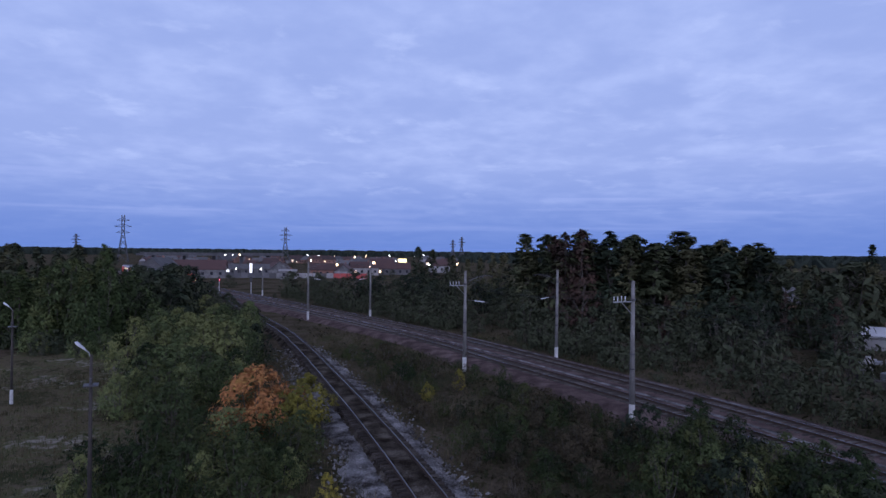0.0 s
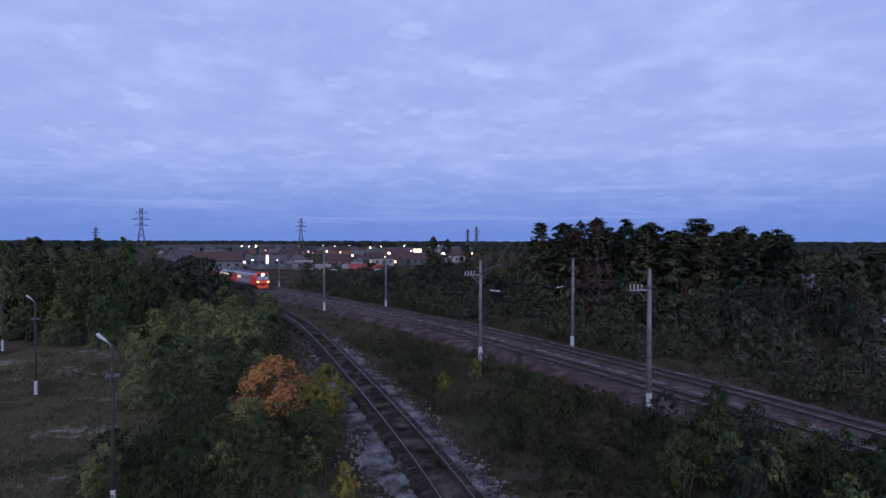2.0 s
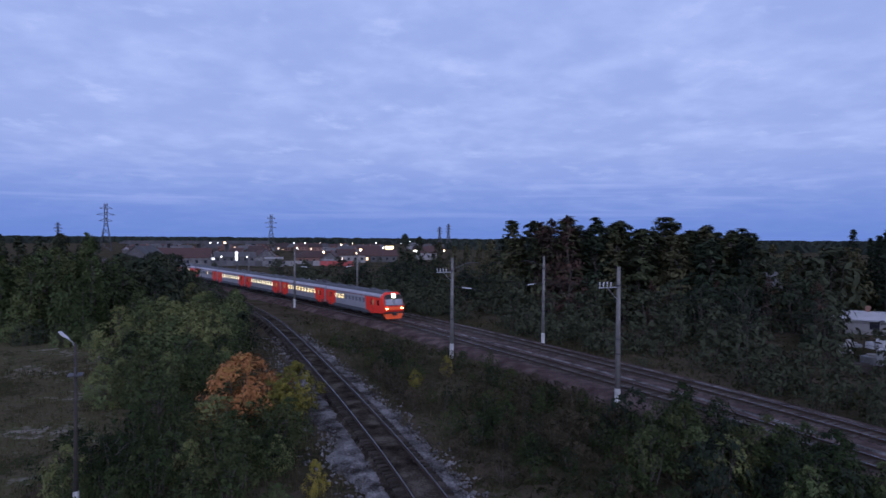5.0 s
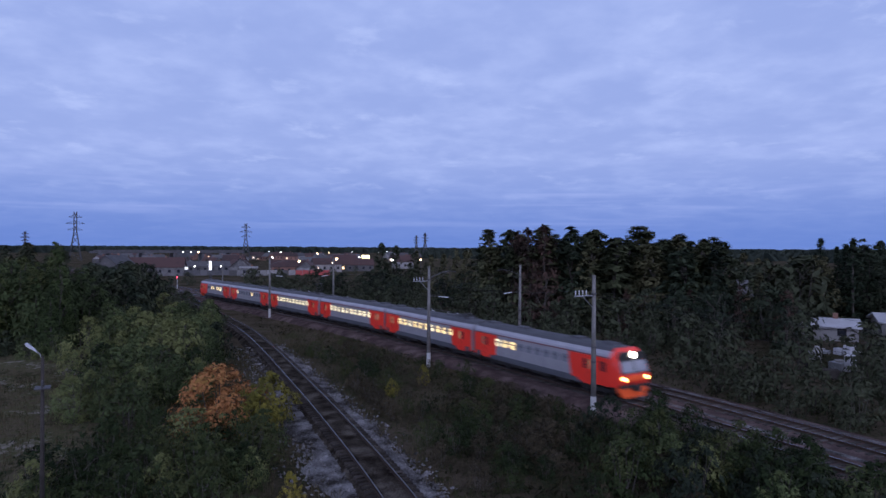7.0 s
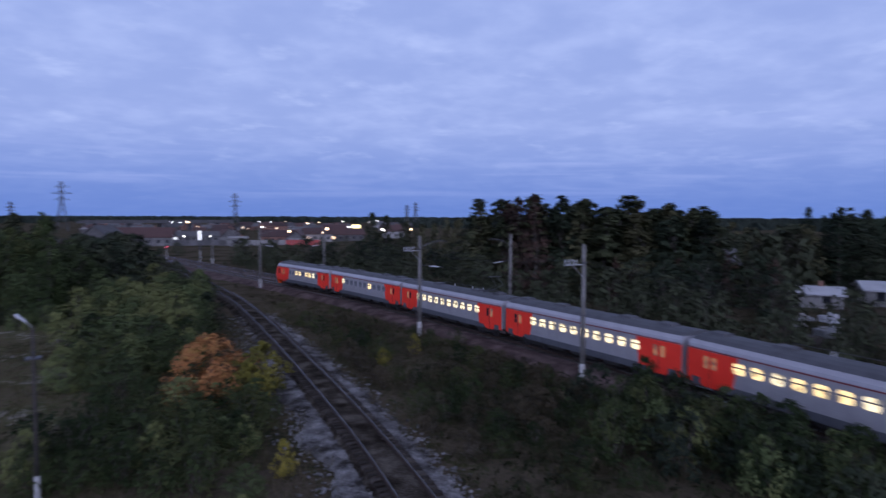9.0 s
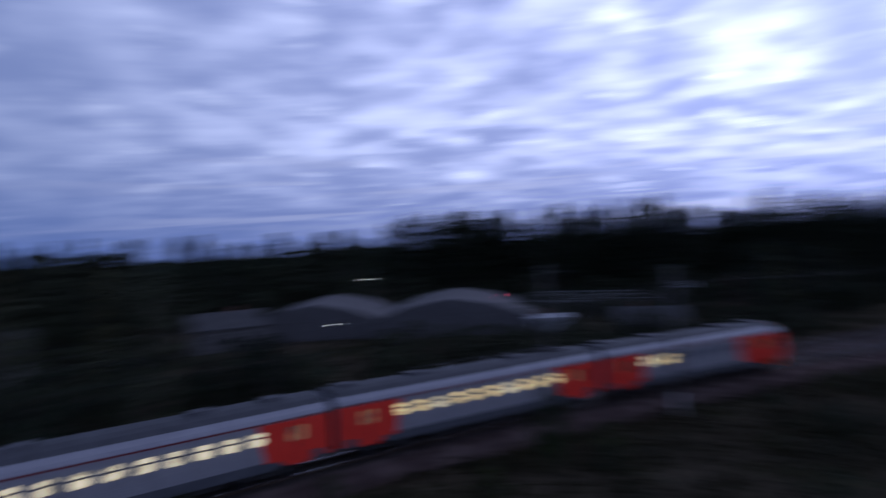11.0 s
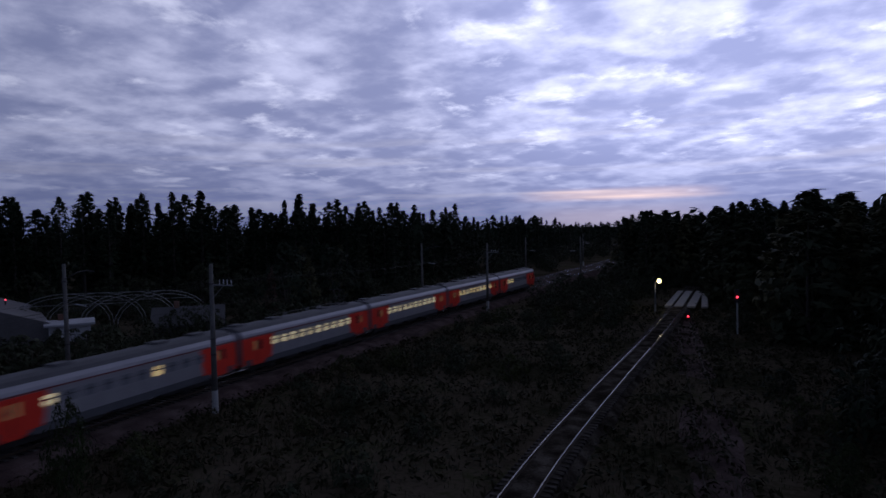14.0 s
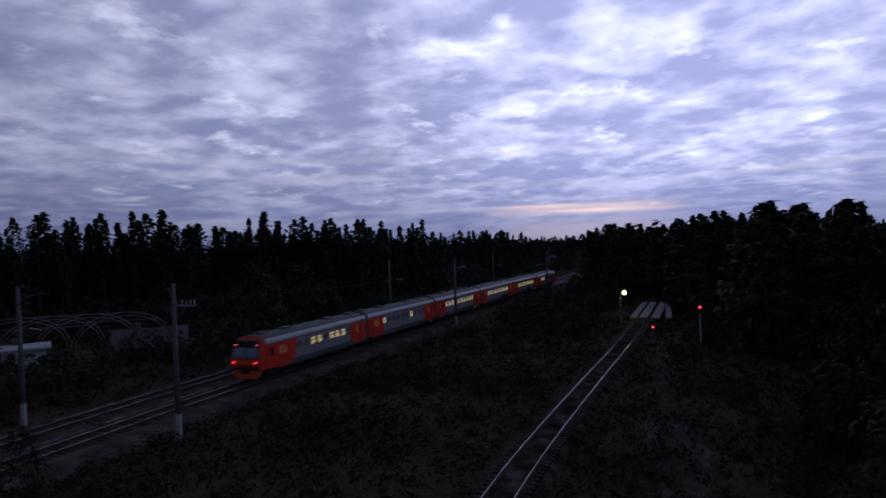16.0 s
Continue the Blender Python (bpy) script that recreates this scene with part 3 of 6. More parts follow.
def tracks():
    a, b = 0, MAIN.s[-1] - 5
    bed = strip("ballast", MAIN, a, b, [(-4.4, -0.95), (-2.6, -0.26), (-1.4, -0.22), (2.4, -0.26), (3.6, -0.22), (6.4, -0.22), (7.6, -0.26), (9.4, -0.95)], "ballast", 2.5, 0.5)
    tagged(new("ballast_main", bed), "brownish crushed stone bed under the double track", "ballast", kind="structure")
    for i, (lo, hi) in enumerate(((2.15, 2.8), (6.6, 7.1))):
        bed = strip("gravel", MAIN, a, b, [(lo, -0.30), (lo + 0.3, -0.17), (hi - 0.3, -0.17), (hi, -0.30)], "gravel", 2.5, 0.5)
        tagged(new("gravel_%d" % (i + 3), bed), "paler gravel ridge along the double track", "gravel", kind="structure")
    c = MAIN.near(21.5, 42)
    track(MAIN, a + 120, b, 0.0, "running track of the double line, worn steel rails on concrete sleepers", pieces=(c - 60, c + 100))
    track(MAIN, a + 120, b, FAR_OFF, "second track of the double line beyond the first", pieces=(c - 60, c + 100))
    e = SIDING.s[-1] - 3
    bed = strip("ballast", SIDING, 0, e, [(-1.9, -0.85), (-1.2, -0.24), (-0.5, -0.175), (0.45, -0.172), (1.2, -0.24), (1.9, -0.85)], "sandy", 2.0, 0.5)
    tagged(new("ballast_siding", bed), "sandy worn stone bed under the single siding", "ballast", kind="structure")
    s = SIDING.near(0, 30)
    track(SIDING, 10, e, 0.0, "single siding with worn rails on old timber sleepers", True, (s - 60, s + 105), head_mat="wornhead")
    # grey gravel service ways along the siding
    for i, (lo, hi, f0, f1) in enumerate(((-3.1, -1.0, SIDING.near(-12, 63), SIDING.near(4, 14)), (0.98, 2.5, SIDING.near(-20, 86), SIDING.near(4, 14)))):
        bed = gravel_way(lo, hi, f0, f1)
        tagged(new("gravel_%d" % (i + 1), bed), "pale grey gravel strip beside the siding", "gravel", kind="structure")
    bed = strip("ballast", SPUR, 0, SPUR.s[-1], [(-2.2, -0.95), (-1.3, -0.72), (1.3, -0.72), (2.2, -0.95)], "ballast", 2.0, 0.4)
    tagged(new("ballast_spur", bed), "overgrown stone bed of a disused spur", "ballast", kind="structure")
    track(SPUR, 1, SPUR.s[-1] - 1, 0.0, "disused rusty spur track half lost in grass", True, (0, 200), -0.56, "rail")


tracks()


# ---------------------------------------------------------------- train
CAR, PITCH = 20.15, 20.85
LIT = {0: "lwwdddddddd", 1: "wwlwwwlwwww", 2: "lllllllllll", 3: "llllllllllw", 4: "ldddddwdddd", 5: "wlwdddwdwdd"}


def train_car(index):
    """One coach along its own x axis, nose towards +x, z from the rail head. index 0 leads, 5 trails."""
    cab = index in (0, 5)
    words = {0: "leading silver and red commuter train coach with cab, headlight on", 5: "trailing silver and red commuter coach with red tail lights"}
    car = thing("train_car", words.get(index, "silver commuter train coach with red door ends and lit windows"), "train", "coaches of the train")
    h, w = CAR / 2, 1.74
    front = h - 1.1 if cab else h
    bm = bmesh.new()
    prism(bm, [(-w, 1.12), (-w, 3.42), (w, 3.42), (w, 1.12)], "x", -h, front)
    part("body", bm, "silver", car)
    bm = bmesh.new()
    prism(bm, [(-w - 0.02, 3.42), (-w + 0.02, 3.62), (-1.5, 3.86), (1.5, 3.86), (w - 0.02, 3.62), (w + 0.02, 3.42)], "x", -h, front)
    part("roof_edge", bm, "roofedge", car, "pale curved cornice of the roof")
    bm = bmesh.new()
    prism(bm, [(-1.52, 3.84), (-1.1, 4.06), (-0.5, 4.17), (0.5, 4.17), (1.1, 4.06), (1.52, 3.84)], "x", -h + 0.03, front - 0.03)
    part("roof", bm, "roof", car, "dark grey dusty roof")
    for s in (1, -1):
        bm = bmesh.new()
        box(bm, -h + 0.1, s * w - 0.005 * s, 3.30, front - 0.1, s * (w + 0.014), 3.38)
        part("stripe", bm, "maroon", car, "thin dark red line below the roof")
        # corrugations below the windows
        for z in (1.42, 1.56, 1.70, 1.84):
            bm = bmesh.new()
            box(bm, -h + 3.0, s * (w - 0.01), z, h - 3.0 - (2 if cab else 0), s * (w + 0.016), z + 0.035)
            part("rib", bm, "silver", car)
        bm = bmesh.new()
        prism(bm, [(-h + 2.6, 1.08), (-h + 3.2, 0.86), (front - 3.2, 0.86), (front - 2.6, 1.08), (front - 2.6, 1.36), (-h + 2.6, 1.36)], "y", s * (w - 0.30), s * (w + 0.012))
        part("skirt", bm, "skirt", car, "blue-grey painted sill panel")
        # red vestibule ends with slanting edges
        ends = [(-1, 3.4)] + [(1, 5.2 if cab else 3.4)]
        for e, deep in ends:
            lim = front if e > 0 else h
            bm = bmesh.new()
            pts = [(e * lim, 1.06), (e * lim, 3.28), (e * (h - deep - 0.6), 3.28), (e * (h - deep - 0.5), 2.35), (e * (h - deep - 0.25), 1.26), (e * (h - deep + 0.5), 1.26), (e * (h - deep + 0.6), 1.06)]
            prism(bm, pts if e > 0 else pts[::-1], "y", s * (w - 0.02), s * (w + 0.022))
            part("end_panel", bm, "red", car, "bright red painted vestibule panel")
            # entrance door in two leaves with small windows
            dx = e * (h - 1.9 - (1.6 if (cab and e > 0) else 0))
            door = part("door", (lambda b: (box(b, dx - 0.64, s * (w + 0.01), 0.92, dx + 0.64, s * (w + 0.04), 3.2), b)[1])(bmesh.new()), "red", car, "red sliding door in two leaves")
            for k in (-1, 1):
                bm = bmesh.new()
                box(bm, dx + k * 0.32 - 0.17, s * (w + 0.038), 2.15, dx + k * 0.32 + 0.17, s * (w + 0.05), 2.95)
                part("door_window", bm, "lit_door" if (index + e + k) % 3 else "glass_dark", door, "small upright door window")
            bm = bmesh.new()
            box(bm, dx - 0.02, s * (w + 0.038), 0.95, dx + 0.02, s * (w + 0.048), 3.18)
            part("door_seam", bm, "black", door, "black rubber seam")
            bm = bmesh.new()
            box(bm, e * (h - 0.75) - 0.35, s * (w + 0.01), 0.95, e * (h - 0.75) + 0.35, s * (w + 0.035), 1.45)
            if not (cab and e > 0):
                part("corner_plate", bm, "skirt", car, "grey lower corner plate")
            else:
                bm.free()
        # saloon windows
        x0, x1 = -h + 4.1, h - (6.3 if cab else 4.1)
        n = 9 if cab else 10
        for k in range(n):
            x = x0 + (x1 - x0) * k / (n - 1)
            code = LIT[index][k if s < 0 else (k * 7 + 3) % n]
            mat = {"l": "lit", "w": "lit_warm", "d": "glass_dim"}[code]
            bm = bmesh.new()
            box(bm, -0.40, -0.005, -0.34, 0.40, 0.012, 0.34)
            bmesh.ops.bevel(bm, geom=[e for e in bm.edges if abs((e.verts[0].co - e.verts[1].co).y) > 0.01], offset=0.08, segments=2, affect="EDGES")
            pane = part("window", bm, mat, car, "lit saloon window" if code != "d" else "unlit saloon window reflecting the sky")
            pane.matrix_basis = pose(x, s * (w + 0.012), 2.62, 0, 0, 0 if s > 0 else 180)
            bm = bmesh.new()
            box(bm, -0.41, -0.004, 0.03, 0.41, 0.02, 0.12)
            part("window_bar", bm, "skirt", pane)
    # running gear
    for e in (1, -1):
        bx = e * (h - 3.4)
        bogie = thing("bogie", "", "")
        bogie.parent = car
        bogie.matrix_basis = pose(bx, 0, 0)
        for s in (1, -1):
            bm = bmesh.new()
            prism(bm, [(-1.9, 0.62), (-1.6, 0.78), (1.6, 0.78), (1.9, 0.62), (1.6, 0.44), (0.6, 0.36), (-0.6, 0.36), (-1.6, 0.44)], "y", s * 0.95, s * 1.12)
            part("side_frame", bm, "black", bogie)
            for k in (-1, 1):
                bm = bmesh.new()
                tube(bm, [(k * 1.3, s * 0.72, 0.475), (k * 1.3, s * 0.86, 0.475)], 0.475, 16)
                part("wheel", bm, "steel", bogie, "steel wheel", True)
    for x, l in ((-3.2, 2.2), (0.2, 2.8), (3.4, 1.8)):
        for s in (1, -1):
            bm = bmesh.new()
            box(bm, x - l / 2, s * 0.7, 0.5, x + l / 2, s * 1.45, 1.0)
            bmesh.ops.bevel(bm, geom=bm.edges[:], offset=0.05, segments=1, affect="EDGES")
            part("equipment_box", bm, "black", car, "dusty black underfloor case")
    bm = bmesh.new()
    box(bm, -h + 0.05, -1.3, 0.92, front - 0.05, 1.3, 1.12)
    part("underframe", bm, "black", car)
    for e in (1, -1):
        if cab and e > 0:
            continue
        bm = bmesh.new()
        box(bm, e * h, -0.85, 1.0, e * (h + 0.36), 0.85, 3.5)
        part("gangway", bm, "rubber", car, "black folding gangway between coaches")
    # roof gear
    for x in (-h + 1.2, -h + 6.0, h - 6.4, h - 2.6):
        bm = bmesh.new()
        prism(bm, [(-0.55, 4.10), (-0.42, 4.34), (0.42, 4.34), (0.55, 4.10)], "x", x - 0.6, x + 0.6)
        part("roof_vent", bm, "roof", car, "low ventilator hood")
    if index in (1, 3):
        pan = thing("pantograph", "", "")
        pan.parent = car
        bm = bmesh.new()
        for y in (-0.6, 0.6):
            tube(bm, [(h - 4.6, y, 4.34), (h - 2.6, y, 4.34)], 0.05)
        for x in (h - 4.5, h - 2.7):
            tube(bm, [(x, -0.6, 4.1), (x, -0.6, 4.36), (x, 0.6, 4.36), (x, 0.6, 4.1)], 0.05)
        part("base", bm, "steel", pan)
        up = 1.5 if index == 3 else 0.2
        bm = bmesh.new()
        for y in (-0.5, 0.5):
            tube(bm, [(h - 4.4, y, 4.38), (h - 2.6, y * 0.9, 4.38 + up * 0.5), (h - 3.6, y * 0.8, 4.38 + up)], 0.035, 5)
        tube(bm, [(h - 3.6, -0.9, 4.36 + up), (h - 3.6, -0.5, 4.42 + up), (h - 3.6, 0.5, 4.42 + up), (h - 3.6, 0.9, 4.36 + up)], 0.04, 5)
        part("arm_frame", bm, "steel", pan, "thin steel pantograph arms")
        for x in (2.0, 4.0, -1.5):
            bm = bmesh.new()
            tube(bm, [(x, 0.5, 4.1), (x, 0.5, 4.45)], 0.07, 6)
            part("insulator", bm, "ceramic", car)
        bm = bmesh.new()
        tube(bm, [(-4, 0.5, 4.45), (h - 4, 0.5, 4.45)], 0.025, 5)
        part("roof_cable", bm, "steel", car)
    if cab:
        # raked nose in three planes
        bm = bmesh.new()
        rows = [(0.0, 1.12, w), (0.75, 1.12, 1.62), (1.0, 1.5, 1.58), (1.05, 2.12, 1.58), (0.72, 3.15, 1.52), (0.42, 3.5, 1.45), (0.15, 3.88, 1.3), (0.0, 4.1, 1.15)]
        left = [bm.verts.new((front + a, c, b)) for a, b, c in rows[1:]]
        right = [bm.verts.new((front + a, -c, b)) for a, b, c in rows[1:]]
        for i in range(len(left) - 1):
            bm.faces.new((left[i], left[i + 1], right[i + 1], right[i]))
        for sgn, col in ((1, left), (-1, right)):
            back = [bm.verts.new((front, sgn * w, z)) for z in (1.12, 1.5, 2.12, 3.15, 3.45)]
            for i in range(4):
                bm.faces.new((col[i], col[i + 1], back[i + 1], back[i]))
            bm.faces.new((col[4], col[5], col[6], back[4]))
        lo = [v for v in bm.verts if v.co.z < 1.13]
        bm.faces.new(sorted(lo, key=lambda v: math.atan2(v.co.x - front - 0.3, v.co.y)))
        nose = part("nose", bm, "red", car, "red raked cab front")
        bm = bmesh.new()
        for s in (1, -1):
            vs = [bm.verts.new(p) for p in ((front + 1.03, s * 0.08, 2.30), (front + 1.03, s * 1.42, 2.30), (front + 0.75, s * 1.36, 3.14), (front + 0.75, s * 0.08, 3.14))]
            bm.faces.new(vs)
            up_ = [bm.verts.new(v.co + Vector((0.035, 0, 0.012))) for v in vs]
            bm.faces.new(up_)
            for i in range(4):
                bm.faces.new((vs[i], vs[(i + 1) % 4], up_[(i + 1) % 4], up_[i]))
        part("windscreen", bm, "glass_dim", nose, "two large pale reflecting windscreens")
        bm = bmesh.new()
        vs = [bm.verts.new(q) for q in ((front + 1.055, -1.52, 2.20), (front + 1.055, 1.52, 2.20), (front + 0.735, 1.47, 3.20), (front + 0.735, -1.47, 3.20))]
        bm.faces.new(vs)
        in_ = [bm.verts.new(v.co - Vector((0.10, 0, 0.03))) for v in vs]
        bm.faces.new(in_[::-1])
        for i in range(4):
            bm.faces.new((vs[i], vs[(i + 1) % 4], in_[(i + 1) % 4], in_[i]))
        part("windscreen_frame", bm, "black", nose, "black surround of the windscreens")
        bm = bmesh.new()
        prism(bm, [(-1.48, 3.18), (-1.4, 3.5), (-1.1, 3.82), (1.1, 3.82), (1.4, 3.5), (1.48, 3.18)], "x", front + 0.42, front + 0.74)
        part("brow", bm, "black", nose, "black brow above the windscreens")
        bm = bmesh.new()
        box(bm, front + 0.9, -1.2, 1.62, front + 1.09, 1.2, 2.02)
        bmesh.ops.bevel(bm, geom=bm.edges[:], offset=0.04, segments=2, affect="EDGES")
        part("band", bm, "orange", nose, "orange band between the buffer lights")
        for s in (1, -1):
            bm = bmesh.new()
            tube(bm, [(front + 0.95, s * 1.25, 1.82), (front + 1.12, s * 1.25, 1.82)], 0.14 if index == 0 else 0.065, 10)
            part("buffer_light", bm, "marker" if index == 0 else "lamp_red", nose, "round lamp burning" if index == 0 else "red tail lamp burning")
            bm = bmesh.new()
            tube(bm, [(front + 0.5, s * 1.18, 3.42), (front + 0.78, s * 1.18, 3.42)], 0.055, 8)
            part("upper_lamp", bm, "lens_dark" if index == 0 else "lamp_red", nose)
        bm = bmesh.new()
        tube(bm, [(front + 0.45, 0, 3.62), (front + 0.80, 0, 3.60)], 0.21, 14)
        part("headlight", bm, "head" if index == 0 else "lens_dark", nose, "round searchlight above the windscreens")
        bm = bmesh.new()
        prism(bm, [(-1.55, 1.1), (-1.5, 0.78), (-1.15, 0.28), (1.15, 0.28), (1.5, 0.78), (1.55, 1.1)], "x", front + 0.55, front + 0.9)
        part("plough", bm, "orange", nose, "orange rail guard plough")
        bm = bmesh.new()
        box(bm, front + 0.7, -0.25, 0.85, front + 1.45, 0.25, 1.25)
        part("coupler", bm, "black", nose, "black automatic coupler")
        bm = bmesh.new()
        box(bm, front + 0.55, -1.52, 1.08, front + 1.02, 1.52, 1.30)
        part("bumper", bm, "black", nose)
        for s in (1, -1):
            bm = bmesh.new()
            box(bm, front - 1.0, s * (w + 0.01), 2.2, front - 0.45, s * (w + 0.035), 2.95)
            part("cab_window", bm, "glass_dark", car, "dark cab side window")
    return car


CARS = [train_car(i) for i in range(6)]
NOSE5, SPEED = MAIN.near(-5.5, 90.6) - 0.6, 24.3


# ---------------------------------------------------------------- poles and wires
def mast(x, y, face, arm, cant=False, tall=10.0, label="", whitewashed=True):
    """A concrete mast. face: degrees of the line's heading there; arm: which side the cross-arm points to (0: none)."""
    p = thing("mast", label or "grey concrete mast with whitewashed foot beside the tracks", "mast", "masts along the line", pose(x, y, -0.85, random.uniform(-0.4, 0.4), random.uniform(-0.4, 0.4), face))
    bm = bmesh.new()
    tube(bm, [(0, 0, 1.75 if whitewashed else 0), (0, 0, tall + 0.85)], [0.21, 0.135], 10)
    part("shaft", bm, "mast_concrete", p, smooth=True)
    if whitewashed:
        bm = bmesh.new()
        tube(bm, [(0, 0, 0), (0, 0, 1.75)], [0.23, 0.215], 10)
        part("foot", bm, "white", p, "whitewashed foot")
    for z in (4.3, 5.4, tall - 0.6):
        bm = bmesh.new()
        tube(bm, [(0, 0, z), (0, 0, z + 0.10)], 0.205, 10)
        part("band", bm, "steel", p, "dark steel clamp")
    if arm:
        bm = bmesh.new()
        box(bm, -0.04, 0, tall - 0.72, 0.04, arm * 1.9, tall - 0.63)
        part("cross_arm", bm, "galv", p)
        bm = bmesh.new()
        tube(bm, [(0, 0, tall - 1.7), (0, arm * 1.1, tall - 0.7)], 0.03, 5)
        part("brace", bm, "galv", p)
        for k in (0.75, 1.1, 1.45, 1.8):
            bm = bmesh.new()
            tube(bm, [(0, arm * k, tall - 0.63), (0, arm * k, tall - 0.50), (0, arm * k, tall - 0.30), (0, arm * k, tall - 0.26)], [0.02, 0.045, 0.045, 0.025], 7)
            part("insulator", bm, "ceramic", p)
    if cant:
        s = cant
        bm = bmesh.new()
        tube(bm, [(0, 0, tall - 0.4), (0, s * 1.6, tall + 0.2), (0, s * 2.6, tall + 0.35), (0, s * 3.4, tall + 0.25)], 0.045, 5)
        tube(bm, [(0, 0, tall - 2.2), (0, s * 2.9, tall - 2.6)], 0.03, 5)
        tube(bm, [(0, 0, tall - 1.0), (0, s * 2.4, tall + 0.3)], 0.02, 4)
        part("cantilever", bm, "steel", p, "dark steel bracket over the track")
        bm = bmesh.new()
        tube(bm, [(0, s * 1.2, tall - 2.36), (0, s * 2.4, tall - 2.5)], 0.06, 6)
        part("rod_insulator", bm, "ceramic", p, "pale rod insulator")
    return p


def heading(x, y):
    return math.degrees(MAIN.at(MAIN.near(x, y))[2])


NEAR_MASTS = [(-24.4, 113.7), (2.4, 66.2), (14.1, 46.3), (24.0, 21.3), (37.5, -29.5), (44.9, -86.6), (47.5, -138.0), (52.5, -190), (57.5, -245)]
FAR_MASTS = [(-13.6, 118.0), (13.5, 73.9), (39.0, 27.2), (52.3, -27.1), (56.6, -86.0), (62.0, -140.0), (68, -200)]
for i, (mx, my) in enumerate(NEAR_MASTS):
    mast(mx, my, heading(mx, my), -1 if i not in (0,) else 0, cant=1 if i in (0, 1, 6, 7) else False)
for mx, my in FAR_MASTS:
    mast(mx, my, heading(mx, my), 0, cant=-1, label="plain grey concrete mast with bracket beyond the double track")
mast(-49.5, 172.0, heading(-49.5, 172), 0, tall=7.5, label="short concrete mast far along the line")


def wires():
    for off, z, sag, name in ((0.0, 6.3, 0.05, "contact wire"), (0.0, 8.0, 0.5, "messenger wire"), (FAR_OFF, 6.3, 0.05, "contact wire"), (FAR_OFF, 8.0, 0.5, "messenger wire")):
        bm = bmesh.new()
        pts = []
        for k in range(0, 121):
            q = MAIN.near(-60, 172) + k * 4.0
            x, y, _ = MAIN.at(q, off)
            pts.append((x, y, z - sag * math.sin(math.pi * (k % 12) / 12)))
        tube(bm, pts, 0.008, 3)
        tagged(part("overhead_wire", bm, "black"), "thin dark %s above the track" % name, "wire", "overhead wires")
    for a, b in zip(NEAR_MASTS[1:6], NEAR_MASTS[2:7]):
        for k in (0.75, 1.8):
            bm = bmesh.new()
            ha, hb = math.radians(heading(*a)), math.radians(heading(*b))
            pa = Vector((a[0] + math.sin(ha) * k, a[1] - math.cos(ha) * k, 8.85))
            pb = Vector((b[0] + math.sin(hb) * k, b[1] - math.cos(hb) * k, 8.85))
            tube(bm, [pa.lerp(pb, u / 8) - Vector((0, 0, 0.7 * math.sin(math.pi * u / 8))) for u in range(9)], 0.010, 3)
            tagged(part("line_wire", bm, "black"), "thin sagging wire between the cross-arms", "wire", "line wires")


wires()


def lamp_post(x, y, tall, face, lit=False):
    p = thing("street_lamp", "dark slim lamp post with %s" % ("burning yellow lamp" if lit else "unlit pale lamp head"), "street lamp", "lamp posts", pose(x, y, -0.8, 0, 0, face))
    bm = bmesh.new()
    tube(bm, [(0, 0, 1.3), (0, 0, tall + 0.8)], [0.10, 0.06], 8)
    part("post", bm, "wood" if not lit else "concrete", p, smooth=True)
    bm = bmesh.new()
    tube(bm, [(0, 0, 0), (0, 0, 1.3)], [0.14, 0.12], 8)
    part("foot", bm, "white" if not lit else "concrete", p, "pale foot")
    bm = bmesh.new()
    tube(bm, [(0, 0, tall + 0.6), (0.1, 0, tall + 0.9), (0.32, 0, tall + 1.1)], 0.03, 6)
    part("arm", bm, "galv", p)
    bm = bmesh.new()
    prism(bm, [(0.20, tall + 1.00), (0.26, tall + 1.12), (0.56, tall + 1.42), (0.66, tall + 1.40), (0.58, tall + 1.26)], "y", -0.10, 0.10)
    head = part("head", bm, "ceramic", p, "pale grey lamp housing")
    if lit:
        bm = bmesh.new()
        ball(bm, (0.6, 0, tall + 1.05), 0.34, 10)
        part("bulb", bm, "lamp_yard", head, "burning yellow lamp")
    else:
        bm = bmesh.new()
        box(bm, -0.3, -0.35, tall - 0.6, 0.3, 0.35, tall - 0.55)
        tube(bm, [(0, -0.3, tall - 0.58), (0, -0.3, tall - 0.2)], 0.05, 6)
        tube(bm, [(0, 0.3, tall - 0.58), (0, 0.3, tall - 0.2)], 0.05, 6)
        part("bracket", bm, "steel", p)
    return p


def signal(x, y, tall, face, red=True):
    p = thing("railway_signal", "slim railway signal %s" % ("showing red" if red else "with its lamps dark"), "railway signal", "railway signals", pose(x, y, -0.6, 0, 0, face))
    bm = bmesh.new()
    tube(bm, [(0, 0, 0), (0, 0, tall + 0.5)], 0.09, 8)
    part("post", bm, "white", p)
    bm = bmesh.new()
    prism(bm, [(-0.3, tall - 0.9), (-0.3, tall + 0.4), (-0.15, tall + 0.6), (0.15, tall + 0.6), (0.3, tall + 0.4), (0.3, tall - 0.9)], "y", -0.16, 0.1)
    head = part("signal_head", bm, "black", p)
    for k, z in enumerate((tall + 0.2, tall - 0.25, tall - 0.65)):
        bm = bmesh.new()
        tube(bm, [(0, -0.16, z), (0, -0.30, z)], 0.13, 10)
        part("lens", bm, "lamp_red" if red and k == 1 else "lens_dark", head, "glowing red lens" if red and k == 1 else "")
    return p


